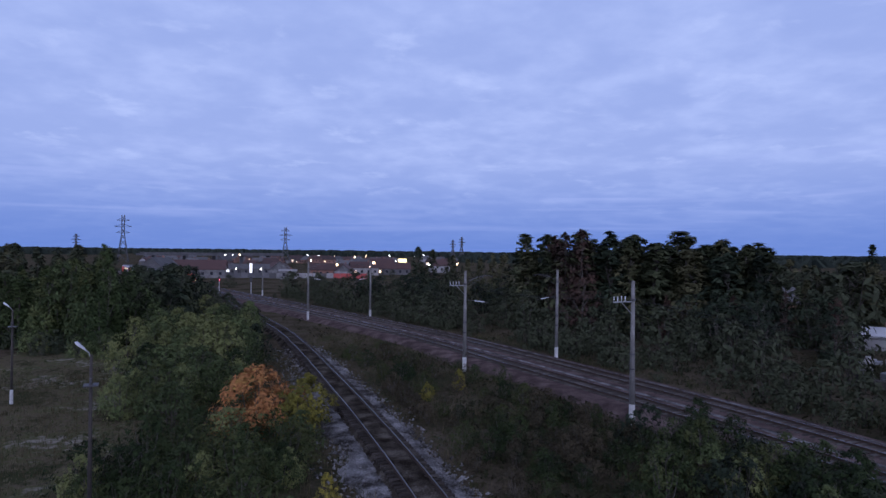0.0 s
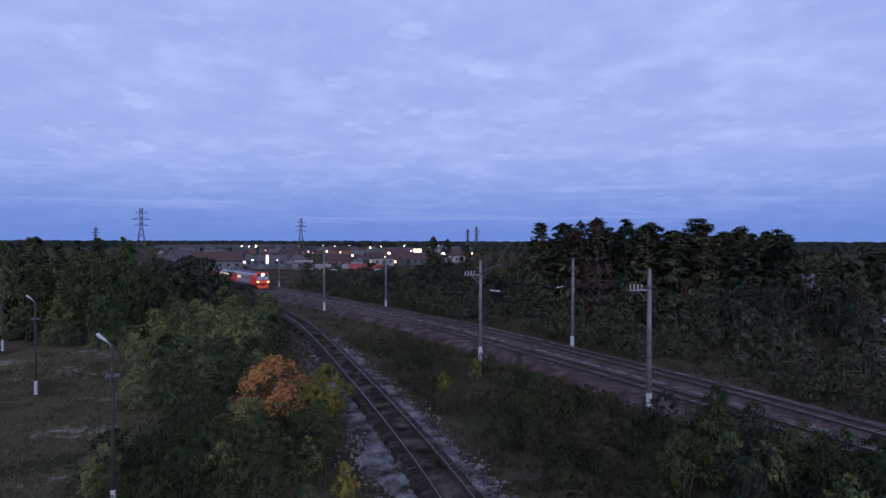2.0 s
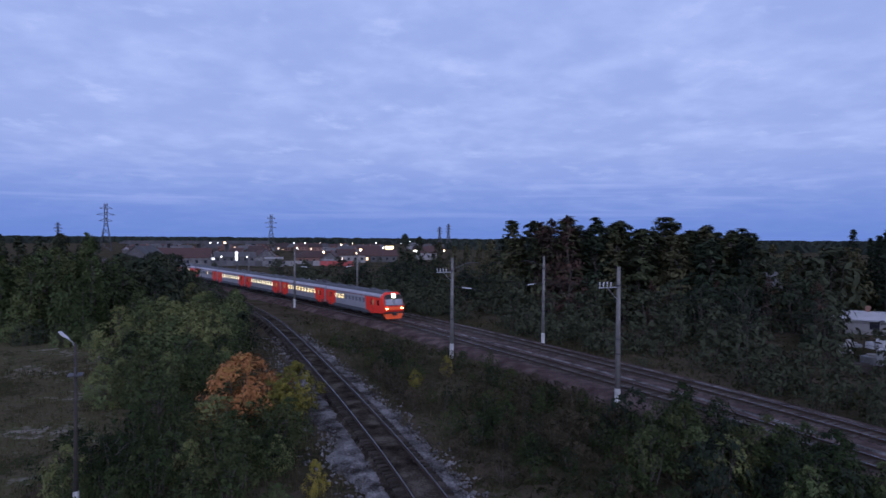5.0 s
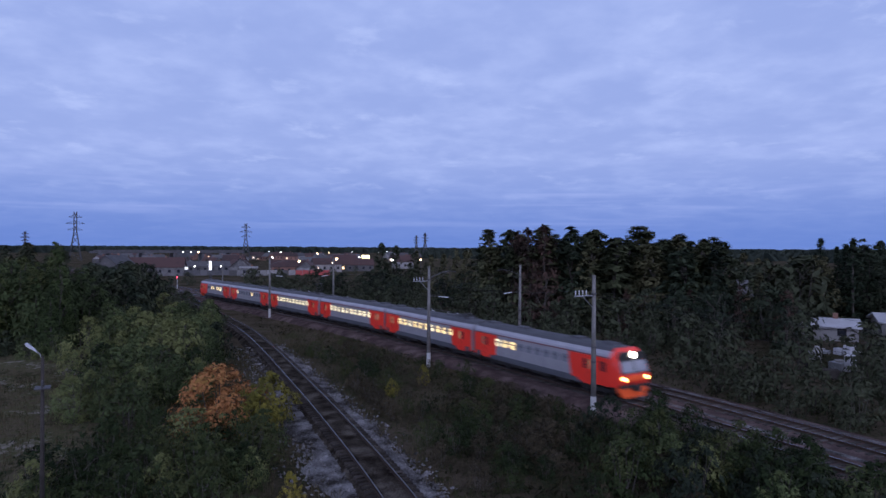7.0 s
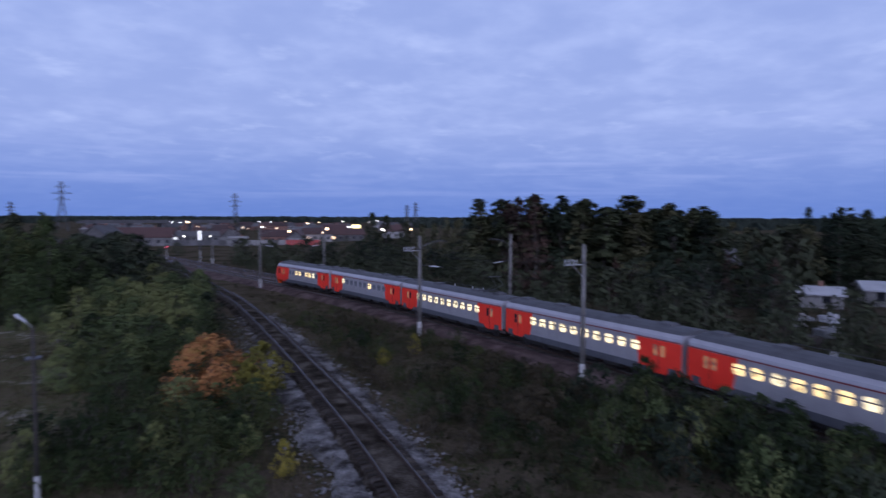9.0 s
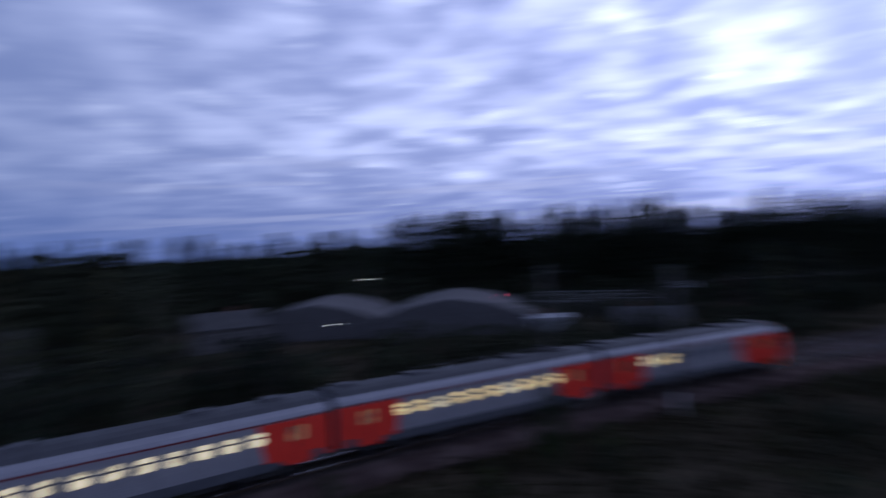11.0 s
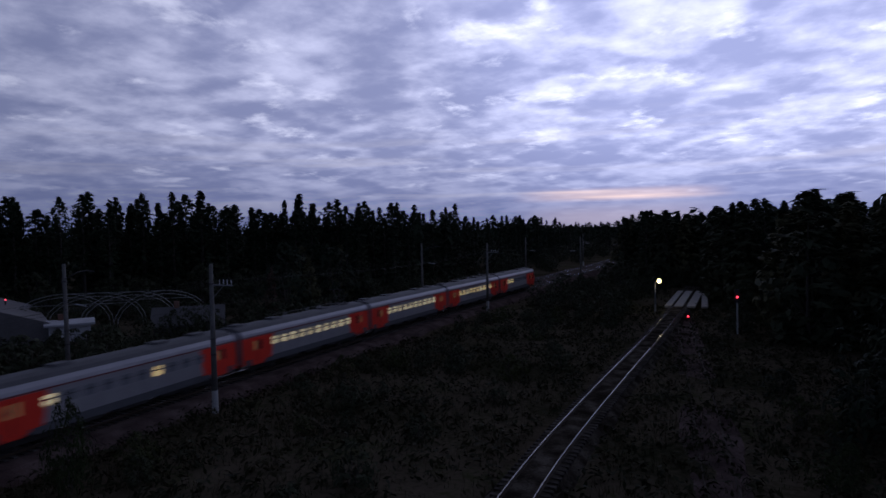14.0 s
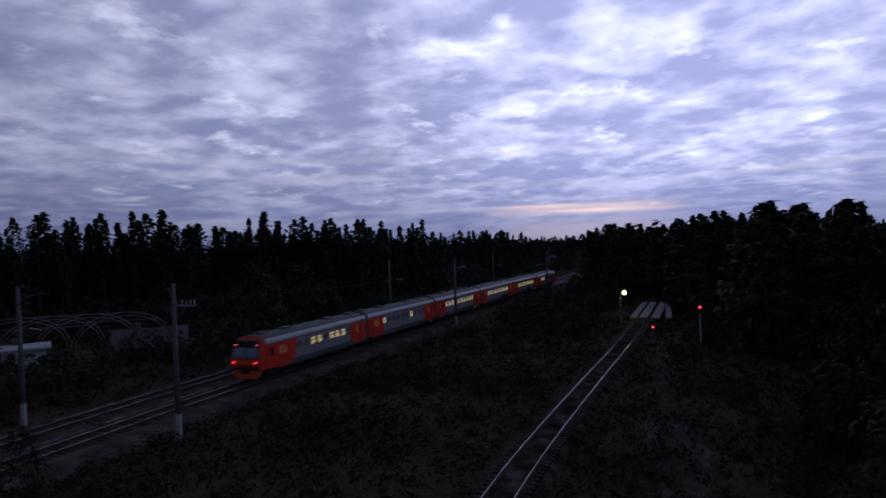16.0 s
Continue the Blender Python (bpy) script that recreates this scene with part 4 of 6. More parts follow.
lamp_post(-34.6, 50.4, 6.95, 205)
lamp_post(-15.9, 28.4, 7.15, 205)
lamp_post(-52.7, 71.1, 5.6, 205)
lamp_post(21.6, -95.8, 3.6, 200, True)
yard = bpy.data.lights.new("yard_light", "POINT")
yard.energy, yard.color, yard.shadow_soft_size = 220, (1.0, 0.80, 0.42), 0.2
new("yard_light", yard).matrix_basis = pose(21.0, -96.0, 3.35)
signal(-64.4, 180.3, 4.2, 25)
signal(-52.5, 171.5, 4.6, 25, False)
signal(8.6, -78.8, 4.5, 188)
signal(15.6, -87.9, 0.75, 190)


# level crossing boards and posts beyond the lamp
def crossing():
    t = thing("level_crossing", "pale concrete slabs of a level crossing over the siding", "level crossing", kind="structure")
    s = SIDING.near(19, -99)
    for k in range(9):
        for off, half in ((0.0, 0.6), (1.5, 0.45), (-1.75, 0.6), (-3.6 + 0.12 * k, 0.42)):
            x, y, a = SIDING.at(s + k * 2.6, off)
            bm = bmesh.new()
            box(bm, -1.25, -half, -0.3, 1.25, half, -0.03)
            part("slab", bm, "concrete", t).matrix_basis = pose(x, y, 0, 0, 0, math.degrees(a))


crossing()


# ---------------------------------------------------------------- plants
def leaves(rng, centers, radii, per, size, flat=0.5, core=None, rise=0.9):
    """Small four-cornered leaf tufts on the shells of clumps, facing outwards; core: the middle of the crown."""
    n = len(centers) * per
    c = np.repeat(centers, per, 0)
    r = np.repeat(radii, per)[:, None]
    d = rng.normal(size=(n, 3))
    d /= np.linalg.norm(d, axis=1)[:, None]
    p = c + d * r * (rng.random((n, 1)) ** 0.33) * np.array([1, 1, 0.8])
    face = d * 0.75
    if core is not None:
        e = c - core
        face = d * 0.6 + 0.6 * e / (np.linalg.norm(e, axis=1)[:, None] + 1e-6)
    nrm = face + rng.normal(size=(n, 3)) * 0.26 + np.array([0, 0, flat * 0.8])
    nrm /= np.linalg.norm(nrm, axis=1)[:, None]
    u = rng.normal(size=(n, 3)) * 0.75 + np.array([0, 0, rise])
    u -= nrm * (u * nrm).sum(1, keepdims=True)
    u /= np.linalg.norm(u, axis=1)[:, None] + 1e-9
    v = np.cross(nrm, u)
    s = size * (0.55 + 0.9 * rng.random((n, 1)))
    q = np.stack([p - u * s, p - v * s * 0.36 + nrm * s * 0.12, p + u * s * 1.05, p + v * s * 0.36 + nrm * s * 0.12], 1)
    return q.reshape(-1, 3)


def quads(name, verts, mat):
    n = len(verts) // 4
    me = bpy.data.meshes.new(name)
    me.vertices.add(n * 4)
    me.vertices.foreach_set("co", np.asarray(verts, np.float32).ravel())
    me.loops.add(n * 4)
    me.loops.foreach_set("vertex_index", np.arange(n * 4, dtype=np.int32))
    me.polygons.add(n)
    me.polygons.foreach_set("loop_start", np.arange(0, n * 4, 4, dtype=np.int32))
    me.materials.append(M[mat])
    me.update(calc_edges=True)
    return me


def broadleaf(seed, tall, wide, low, mat, bark, clumps, per, size, name, label, stems=1):
    """A tree or bush: tapered stems, limbs that reach the clumps, and a crown of leaf tufts with gaps."""
    rng = np.random.default_rng(seed)
    rnd = random.Random(seed)
    t = thing(name, label, "tree" if name == "tree" else "bush", "trees" if name == "tree" else "bushes")
    cs = []
    while len(cs) < clumps:
        a, u, k = rnd.uniform(0, math.tau), rnd.random() ** (1.35 if stems == 1 else 1.0), rnd.random() ** 0.5
        z = low + (tall - low) * u
        if name == "tree" and stems == 1:
            prof = min(1.0, 0.45 + 2.6 * u) * (1 - u) ** 0.74 + 0.03
        else:
            prof = math.sin(math.pi * min(1, 0.20 + 0.78 * u)) ** 0.8
        lean = 1 + 0.35 * math.sin(a * 2 + seed) + 0.2 * math.sin(a * 3 + seed * 2 + u * 4)
        r = wide * prof * lean * (0.35 + 0.65 * k)
        cs.append((r * math.cos(a), r * math.sin(a), z))
    cs = np.array(cs)
    rad = (wide * (0.17 + 0.20 * rng.random(clumps)) + 0.08) * (1.15 - 0.78 * np.clip(cs[:, 2] / tall, 0, 1))
    bm = bmesh.new()
    for k in range(stems):
        a = math.tau * k / stems + seed
        lean = 0.0 if stems == 1 else wide * 0.35
        top = Vector((lean * math.cos(a), lean * math.sin(a), tall * 0.86))
        pts = [Vector((0.15 * lean * math.cos(a), 0.15 * lean * math.sin(a), -0.4)).lerp(top, f) + Vector((rnd.uniform(-1, 1), rnd.uniform(-1, 1), 0)) * 0.02 * tall * (f > 0) for f in (0, 0.25, 0.5, 0.75, 1)]
        r0 = tall * 0.009 + 0.01
        tube(bm, pts, [r0, r0 * 0.85, r0 * 0.6, r0 * 0.35, r0 * 0.12], 6)
    for c in cs[:: max(1, clumps // (9 if name == "tree" else 5))]:
        foot = Vector((0, 0, max(0.2, c[2] - 0.45 * math.hypot(c[0], c[1]) - 0.08 * tall)))
        tip = Vector(c)
        tube(bm, [foot, foot.lerp(tip, 0.5) + Vector((0, 0, 0.05 * tall)), tip], [tall * 0.006 + 0.01, tall * 0.004 + 0.006, 0.008], 4)
    part("trunk", bm, bark, t)
    q = leaves(rng, cs, rad, per, size, 0.5, np.array([0, 0, 0.35 * tall]))
    reach = np.hypot(q[:, 0], q[:, 1])
    q[:, :2] *= wide / np.quantile(reach, 0.97)
    q[:, 2] = np.where(q[:, 2] > 0, q[:, 2] * tall / q[:, 2].max(), q[:, 2])
    crown = new("crown", quads("crown", q, mat))
    crown.parent = t
    return t


def conifer(seed, tall, wide, low, label, pine=False):
    """A spruce with drooping whorls, or a pine with a bare stem and a high crown."""
    rng = np.random.default_rng(seed)
    rnd = random.Random(seed)
    t = thing("tree", label, "tree", "conifers")
    bm = bmesh.new()
    tube(bm, [(0, 0, -0.4), (0.05, 0, tall * 0.5), (0, 0.03, tall)], [tall * 0.014, tall * 0.009, 0.02], 6)
    cs, rad = [], []
    for k in range(52 if pine else 78):
        f = (k + rnd.random()) / (52 if pine else 78)
        f = f ** (0.8 if pine else 1.15)
        z = low + (tall - low) * f
        a = k * 2.4 + rnd.uniform(-0.5, 0.5)
        full = min(0.35 + 1.0 * f, 2.6 * (1 - f) + 0.06) if pine else (1 - f) ** 0.8 + 0.03
        q = wide * full * rnd.uniform(0.45, 1.12)
        tip = Vector((q * math.cos(a), q * math.sin(a), z + (0.18 * q if pine else -0.28 * q)))
        if k % 3 == 0:
            tube(bm, [(0, 0, z), tip], [0.035, 0.008], 3)
        for g in ((0.55, 1.0) if pine else (0.4, 0.72, 1.0)):
            cs.append(Vector((0, 0, z)).lerp(tip, g) + Vector((rnd.uniform(-0.15, 0.15), rnd.uniform(-0.15, 0.15), rnd.uniform(-0.2, 0.2))))
            rad.append(0.22 + 0.20 * q if pine else 0.14 + 0.12 * q)
    for g in range(4):
        cs.append(Vector((0, 0, tall - 0.28 * g)))
        rad.append(0.07 + 0.05 * g)
    part("trunk", bm, "bark", t)
    crown = new("crown", quads("crown", leaves(rng, np.array(cs), np.array(rad), 6 if pine else 4, 0.40 if pine else 0.36, 1.1, None, 0.0), "needle"))
    crown.parent = t
    return t


def stock():
    """Each kind once or a few times; copies stand about."""
    s = {}
    s["birch"] = [broadleaf(10 + i, 12.0, 2.9, 0.2, "leaf_birch", "bark", 170, 20, 0.215, "tree", "tall green birch with a dense drooping crown") for i in range(4)]
    s["birch_far"] = [broadleaf(15 + i, 12.0, 2.4, 0.4, "leaf_far", "bark", 130, 14, 0.31, "tree", "slender green birch in the wood beyond the line") for i in range(3)]
    s["willow"] = [broadleaf(20 + i, 6.0, 2.6, 0.3, "leaf_willow", "bark", 130, 21, 0.17, "tree", "bushy grey-green willow with branches to the ground", 4) for i in range(4)]
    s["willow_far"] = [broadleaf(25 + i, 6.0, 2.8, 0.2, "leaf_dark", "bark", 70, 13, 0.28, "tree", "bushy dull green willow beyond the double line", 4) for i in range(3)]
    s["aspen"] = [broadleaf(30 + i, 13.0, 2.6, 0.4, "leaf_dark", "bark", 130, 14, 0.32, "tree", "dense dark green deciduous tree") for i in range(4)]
    s["russet"] = [broadleaf(40 + i, 13.0, 3.0, 1.0, "leaf_red", "bark", 90, 14, 0.29, "tree", "dark russet tree turning with autumn") for i in range(2)]
    s["bush"] = [broadleaf(50 + i, 2.6, 1.7, 0.02, "leaf", "bark", 80, 20, 0.105, "bush", "low rounded bush with dense green leaves", 5) for i in range(4)]
    s["bush_grey"] = [broadleaf(60 + i, 3.0, 1.8, 0.02, "leaf_willow", "bark", 80, 20, 0.115, "bush", "spreading willow bush with grey-green leaves", 5) for i in range(3)]
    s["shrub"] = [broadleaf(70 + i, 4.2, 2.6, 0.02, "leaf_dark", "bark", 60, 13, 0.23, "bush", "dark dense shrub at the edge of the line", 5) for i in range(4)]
    s["yellow"] = [broadleaf(80 + i, 3.4, 1.5, 0.05, "leaf_yellow", "bark", 84, 30, 0.125, "bush", "bush with yellowing autumn leaves", 4) for i in range(2)]
    s["orange"] = [broadleaf(90, 4.4, 2.5, 0.1, "leaf_orange", "bark", 130, 38, 0.135, "bush", "rounded bush with bright orange autumn leaves", 4)]
    s["brownbush"] = [broadleaf(95 + i, 1.7, 1.2, 0.02, "dry_leaf", "bark", 44, 20, 0.085, "bush", "small dry brownish shrub among weeds", 5) for i in range(2)]
    s["spruce"] = [conifer(100 + i, 15.0, 2.3, 0.8, "dark spruce with drooping branches") for i in range(3)]
    s["pine"] = [conifer(110 + i, 17.0, 2.5, 4.5, "tall dark pine with a bare stem", True) for i in range(3)]
    return s


STOCK = stock()
BASE = {"birch": 12.0, "birch_far": 12.0, "willow_far": 6.0, "willow": 6.0, "aspen": 13.0, "russet": 13.0, "bush": 2.6, "bush_grey": 3.0, "shrub": 4.2, "yellow": 3.4, "orange": 4.4, "brownbush": 1.7, "spruce": 15.0, "pine": 17.0}
USED = set()
RND = random.Random(4)


WOOD = collections.defaultdict(list)


def plant(kind, x, y, tall, wide=1.0, joined=False):
    """One tree or bush of that height; the first use of each mesh is the built one itself. joined: it goes into the far wood."""
    pick = RND.choice(STOCK[kind])
    k = tall / BASE[kind]
    m = pose(x, y, -0.8, 0, 0, RND.uniform(0, 360)) @ Matrix.Diagonal((k * wide, k * wide, k, 1))
    if joined:
        for o in pick.children:
            WOOD[o.data].append(np.array(m))
    elif pick in USED:
        copy_thing(pick, m @ Matrix.Diagonal((*(1 / v for v in pick.scale), 1)))
    else:
        USED.add(pick)
        pick.matrix_basis = m


def woodland():
    """All trees of the far woods as one object."""
    verts, sizes, idx, mats, slots, n0 = [], [], [], [], [], 0
    for me, places in WOOD.items():
        co = np.zeros(len(me.vertices) * 3, np.float32)
        me.vertices.foreach_get("co", co)
        co = np.concatenate([co.reshape(-1, 3), np.ones((len(co) // 3, 1), np.float32)], 1)
        li = np.zeros(len(me.loops), np.int32)
        me.loops.foreach_get("vertex_index", li)
        tot = np.zeros(len(me.polygons), np.int32)
        me.polygons.foreach_get("loop_total", tot)
        if me.name.startswith("crown") and me.materials[0] != M["needle"]:
            # the far woods carry half as many tufts, each larger
            g = co.reshape(-1, 4, 4)[::2]
            mid = g.mean(1, keepdims=True)
            co = (mid + (g - mid) * 1.4).reshape(-1, 4)
            li = np.arange(len(co), dtype=np.int32)
            tot = np.full(len(g), 4, np.int32)
        mat = me.materials[0]
        if mat not in slots:
            slots.append(mat)
        for m in places:
            verts.append((co @ m.T)[:, :3])
            idx.append(li + n0)
            sizes.append(tot)
            mats.append(np.full(len(tot), slots.index(mat), np.int32))
            n0 += len(co)
    me = bpy.data.meshes.new("woodland")
    verts, idx, sizes, mats = (np.concatenate(v) for v in (verts, idx, sizes, mats))
    me.vertices.add(len(verts))
    me.vertices.foreach_set("co", verts.astype(np.float32).ravel())
    me.loops.add(len(idx))
    me.loops.foreach_set("vertex_index", idx.astype(np.int32))
    me.polygons.add(len(sizes))
    me.polygons.foreach_set("loop_start", np.concatenate([[0], np.cumsum(sizes)[:-1]]).astype(np.int32))
    for m in slots:
        me.materials.append(m)
    me.polygons.foreach_set("material_index", mats)
    me.update(calc_edges=True)
    tagged(new("woodland", me), "dark mixed pine and spruce woods behind the yards", "woods", kind="stuff")
    for kind in STOCK.values():
        for t in kind:
            if t not in USED:
                for o in (*t.children, t):
                    bpy.data.objects.remove(o)


def clear(x, y, near_main=6.0, near_siding=4.5):
    off = MAIN.gap(x, y)
    q = MAIN.near(x, y)
    ax, ay, a = MAIN.at(q)
    side = -(x - ax) * math.sin(a) + (y - ay) * math.cos(a)
    if (side > 0 and off < near_main + FAR_OFF) or (side <= 0 and off < near_main):
        return False
    return SIDING.gap(x, y) > near_siding


def zone(kinds, corners, n, lo, hi, near_main=6.0, near_siding=4.5, wide=(0.85, 1.25), apart=0.0, joined=False):
    """Plants scattered in a four-cornered stretch of ground."""
    (ax, ay), (bx, by), (cx, cy), (dx, dy) = corners
    done, tries = [], 0
    while len(done) < n and tries < n * 12:
        tries += 1
        u, v = RND.random(), RND.random()
        x = (1 - v) * ((1 - u) * ax + u * bx) + v * ((1 - u) * dx + u * cx)
        y = (1 - v) * ((1 - u) * ay + u * by) + v * ((1 - u) * dy + u * cy)
        if not clear(x, y, near_main, near_siding) or any((x - p) ** 2 + (y - q) ** 2 < apart * apart for p, q in done):
            continue
        done.append((x, y))
        plant(RND.choice(kinds), x, y, RND.uniform(lo, hi), RND.uniform(*wide), joined)


def along(line, kinds, s0, s1, o0, o1, n, lo, hi, wide=(0.85, 1.25), near_main=6.0, near_siding=4.5, apart=0.0, joined=False):
    """Plants in a band beside a line, between two offsets."""
    done, tries = [], 0
    while len(done) < n and tries < n * 12:
        tries += 1
        x, y, _ = line.at(RND.uniform(s0, s1), RND.uniform(o0, o1))
        if not clear(x, y, near_main, near_siding) or any((x - p) ** 2 + (y - q) ** 2 < apart * apart for p, q in done):
            continue
        done.append((x, y))
        plant(RND.choice(kinds), x, y, RND.uniform(lo, hi), RND.uniform(*wide), joined)


def greenery():
    S, D = MAIN.near, SIDING.near
    # wood behind the clearing
    zone(["birch", "birch", "birch", "willow"], [(-68, 85), (-40, 74), (-42, 90), (-76, 104)], 42, 8.0, 11.4, wide=(0.95, 1.35), apart=2.4)
    zone(["aspen", "birch_far"], [(-82, 102), (-49, 92), (-66, 128), (-110, 150)], 34, 10.5, 13.6, apart=2.8, joined=True)
    zone(["willow_far", "aspen"], [(-46, 90), (-38.5, 90), (-49, 122), (-60, 122)], 24, 8.6, 10.2, apart=2.0)
    along(SIDING, ["willow_far"], D(-58, 165), D(-36, 120), -26, -7, 16, 5.6, 6.8, apart=2.0)
    zone(["shrub", "bush_grey"], [(-66, 82), (-37, 69), (-39, 73), (-68, 86)], 18, 2.0, 3.6, apart=1.6)
    plant("birch", -41.6, 78.0, 12.9, 0.8)
    plant("birch", -44.5, 82.0, 13.4, 0.85)
    # thicket between the clearing and the siding
    zone(["willow"], [(-31, 62), (-20, 60), (-26, 86), (-37, 80)], 30, 4.0, 6.2, apart=2.0)
    zone(["willow", "willow_far"], [(-36, 84), (-29, 90), (-50, 140), (-62, 125)], 30, 4.6, 6.2, near_siding=5.5, apart=2.0)
    zone(["willow", "shrub"], [(-23, 68), (-19.5, 68), (-29, 95), (-33, 95)], 14, 3.6, 5.2, near_siding=3.8, apart=1.5)
    zone(["willow", "bush_grey", "bush"], [(-25, 46), (-16, 47.5), (-18, 62), (-29, 62)], 24, 3.0, 4.4, apart=1.5)
    plant("orange", -12.9, 43.6, 5.0, 1.35)
    plant("yellow", -9.6, 44.2, 4.2, 1.25)
    plant("yellow", -9.9, 42.6, 3.0, 1.1)
    plant("bush_grey", -19.4, 45.0, 3.3, 1.2)
    plant("bush", -16.6, 43.5, 2.0, 1.2)
    zone(["bush", "bush", "bush_grey"], [(-17.5, 29), (-8.2, 29), (-8.6, 41.5), (-18.5, 40)], 30, 2.1, 3.2, near_siding=5.0, wide=(0.9, 1.3), apart=1.6)
    zone(["bush", "bush_grey"], [(-7, 24), (-3.5, 26), (-7, 36), (-10, 36)], 6, 1.8, 2.4, near_siding=5.5)
    plant("yellow", -5.6, 30.8, 1.9, 0.8)
    # between the siding and the main line
    along(SIDING, ["bush", "bush", "brownbush", "brownbush"], D(-16, 75), D(2, 24), 4.0, 17, 84, 0.8, 2.2, near_main=5.0, near_siding=4.2, apart=1.1)
    plant("yellow", 1.6, 57.5, 2.1, 0.8)
    plant("yellow", -1.2, 53.5, 1.7, 0.8)
    zone(["bush", "bush_grey", "shrub"], [(11, 31), (22, 22), (23, 32), (13, 40)], 26, 2.2, 3.6, near_main=4.2, near_siding=7.0, wide=(0.9, 1.2), apart=1.7)
    for bx, by, tall, wide in ((16.2, 39.5, 3.9, 0.75), (17.6, 37.6, 3.4, 0.9), (15.2, 36.5, 3.0, 1.0), (18.2, 33.2, 3.5, 1.15), (20.4, 31.0, 3.4, 1.1), (16.2, 32.0, 3.2, 1.0), (21.8, 27.6, 3.2, 1.1), (18.8, 28.4, 3.3, 1.2), (13.0, 37.6, 2.4, 1.2)):
        plant("bush", bx, by, tall, wide)
    zone(["bush", "brownbush"], [(4, 34), (10, 30), (12, 42), (4, 48)], 20, 1.2, 2.0, near_main=4.5, near_siding=5.6, apart=1.2)
    zone(["bush", "bush_grey"], [(17, 30), (27, 14), (31, 10), (20, 40)], 20, 1.7, 2.6, near_main=4.2, near_siding=6.0, apart=1.1)
    zone(["bush", "brownbush"], [(8, 40), (14, 40), (9, 58), (0, 58)], 16, 0.9, 1.8, near_main=5.0, near_siding=6.0)
    along(SIDING, ["shrub", "shrub", "bush"], D(4, 14), D(18, -85), 6, 24, 62, 1.2, 2.5, near_main=5.0, near_siding=4.5, apart=1.4, joined=True)
    plant("bush", 32.3, -16.5, 5.2, 0.45)
    plant("bush", 24.0, 2.5, 4.8, 0.5)
    plant("bush", 24.5, -3.0, 4.6, 0.55)
    plant("bush", 17.0, 28.0, 3.4, 1.1)
    plant("bush", 14.5, 35.0, 3.7, 0.9)
    # beyond the double line: shrubs first, taller trees behind
    along(MAIN, ["shrub"], S(-52, 165), S(30, 20), 11.0, 17, 70, 2.6, 4.4, near_main=5.5, apart=1.6, joined=True)
    along(MAIN, ["shrub"], S(-52, 165), S(48, -80), 8.8, 12.5, 64, 1.1, 2.2, near_main=3.6, apart=1.4, joined=True)
    along(MAIN, ["willow_far"], S(-60, 175), S(36, 0), 16, 32, 76, 4.2, 7.0, apart=2.4, joined=True)
    zone(["aspen", "birch_far", "birch_far"], [(12, 112), (46, 88), (50, 106), (14, 134)], 44, 12.6, 16.8, wide=(1.35, 1.9), apart=2.6)
    zone(["russet"], [(18, 100), (23, 96), (25, 108), (20, 112)], 4, 15.0, 16.8, apart=3.0)
    zone(["russet", "willow_far"], [(28, 86), (50, 72), (52, 82), (32, 92)], 10, 6.5, 9.0, apart=3.0)
    zone(["aspen", "birch_far", "birch_far"], [(36, 92), (46, 86), (52, 104), (42, 110)], 20, 12.0, 15.0, wide=(1.35, 1.9), apart=2.6)
    plant("spruce", 50.8, 97, 13.6, 0.8)
    zone(["birch_far", "willow_far"], [(50, 110), (70, 100), (92, 130), (66, 142)], 34, 8.0, 12.4, wide=(1.0, 1.4), apart=2.8, joined=True)
    zone(["willow_far", "birch_far"], [(44, 84), (53, 78), (60, 104), (53, 108)], 22, 6.0, 9.6, wide=(1.0, 1.3), apart=2.4)
    zone(["aspen", "spruce"], [(72, 98), (84, 92), (96, 112), (80, 120)], 16, 12.6, 15.0, wide=(1.1, 1.5), apart=2.8)
    plant("aspen", -5.9, 150, 14.0, 1.1)
    plant("birch_far", -2.6, 152, 13.4, 1.0)
    zone(["aspen", "birch_far"], [(-1, 150), (14, 140), (16, 160), (2, 170)], 8, 10.5, 12.8, apart=3.0, joined=True)
    zone(["willow_far"], [(-24, 150), (10, 125), (14, 140), (-14, 170)], 24, 5.0, 8.0, apart=2.5)
    # close growth beside the far end of the siding
    zone(["shrub", "willow_far"], [(9, -76), (-12, -70), (-14, -135), (14, -135)], 60, 2.0, 5.0, near_siding=4.6, apart=1.8, joined=True)
    # the siding runs out into a wood that closes the view between the lines
    zone(["spruce", "aspen", "pine", "birch_far"], [(41, -146), (25, -140), (14, -196), (50, -192)], 64, 14.2, 16.8, wide=(1.1, 1.6), near_main=10.0, near_siding=3.4, apart=2.4, joined=True)
    zone(["shrub", "willow_far"], [(40, -134), (16, -130), (14, -150), (46, -150)], 44, 2.5, 6.0, near_main=8.0, near_siding=2.6, apart=1.8, joined=True)
    zone(["spruce", "pine", "aspen"], [(16, -112), (2, -104), (-12, -150), (20, -150)], 44, 14.0, 17.0, wide=(1.1, 1.6), near_siding=4.6, apart=2.4, joined=True)
    # dark growth round the hangars of the yards
    zone(["shrub", "willow_far"], [(60, -12), (74, -16), (70, -74), (58, -70)], 52, 2.2, 4.4, near_main=6.0, apart=1.8, joined=True)
    zone(["shrub", "willow_far"], [(96, -20), (110, -24), (96, -80), (84, -72)], 30, 2.4, 5.0, apart=2.0, joined=True)
    # scattered trees across the middle of the turn
    zone(["aspen", "birch_far"], [(62, 66), (78, 42), (95, 52), (78, 80)], 18, 13.6, 15.8, apart=3.2, joined=True)
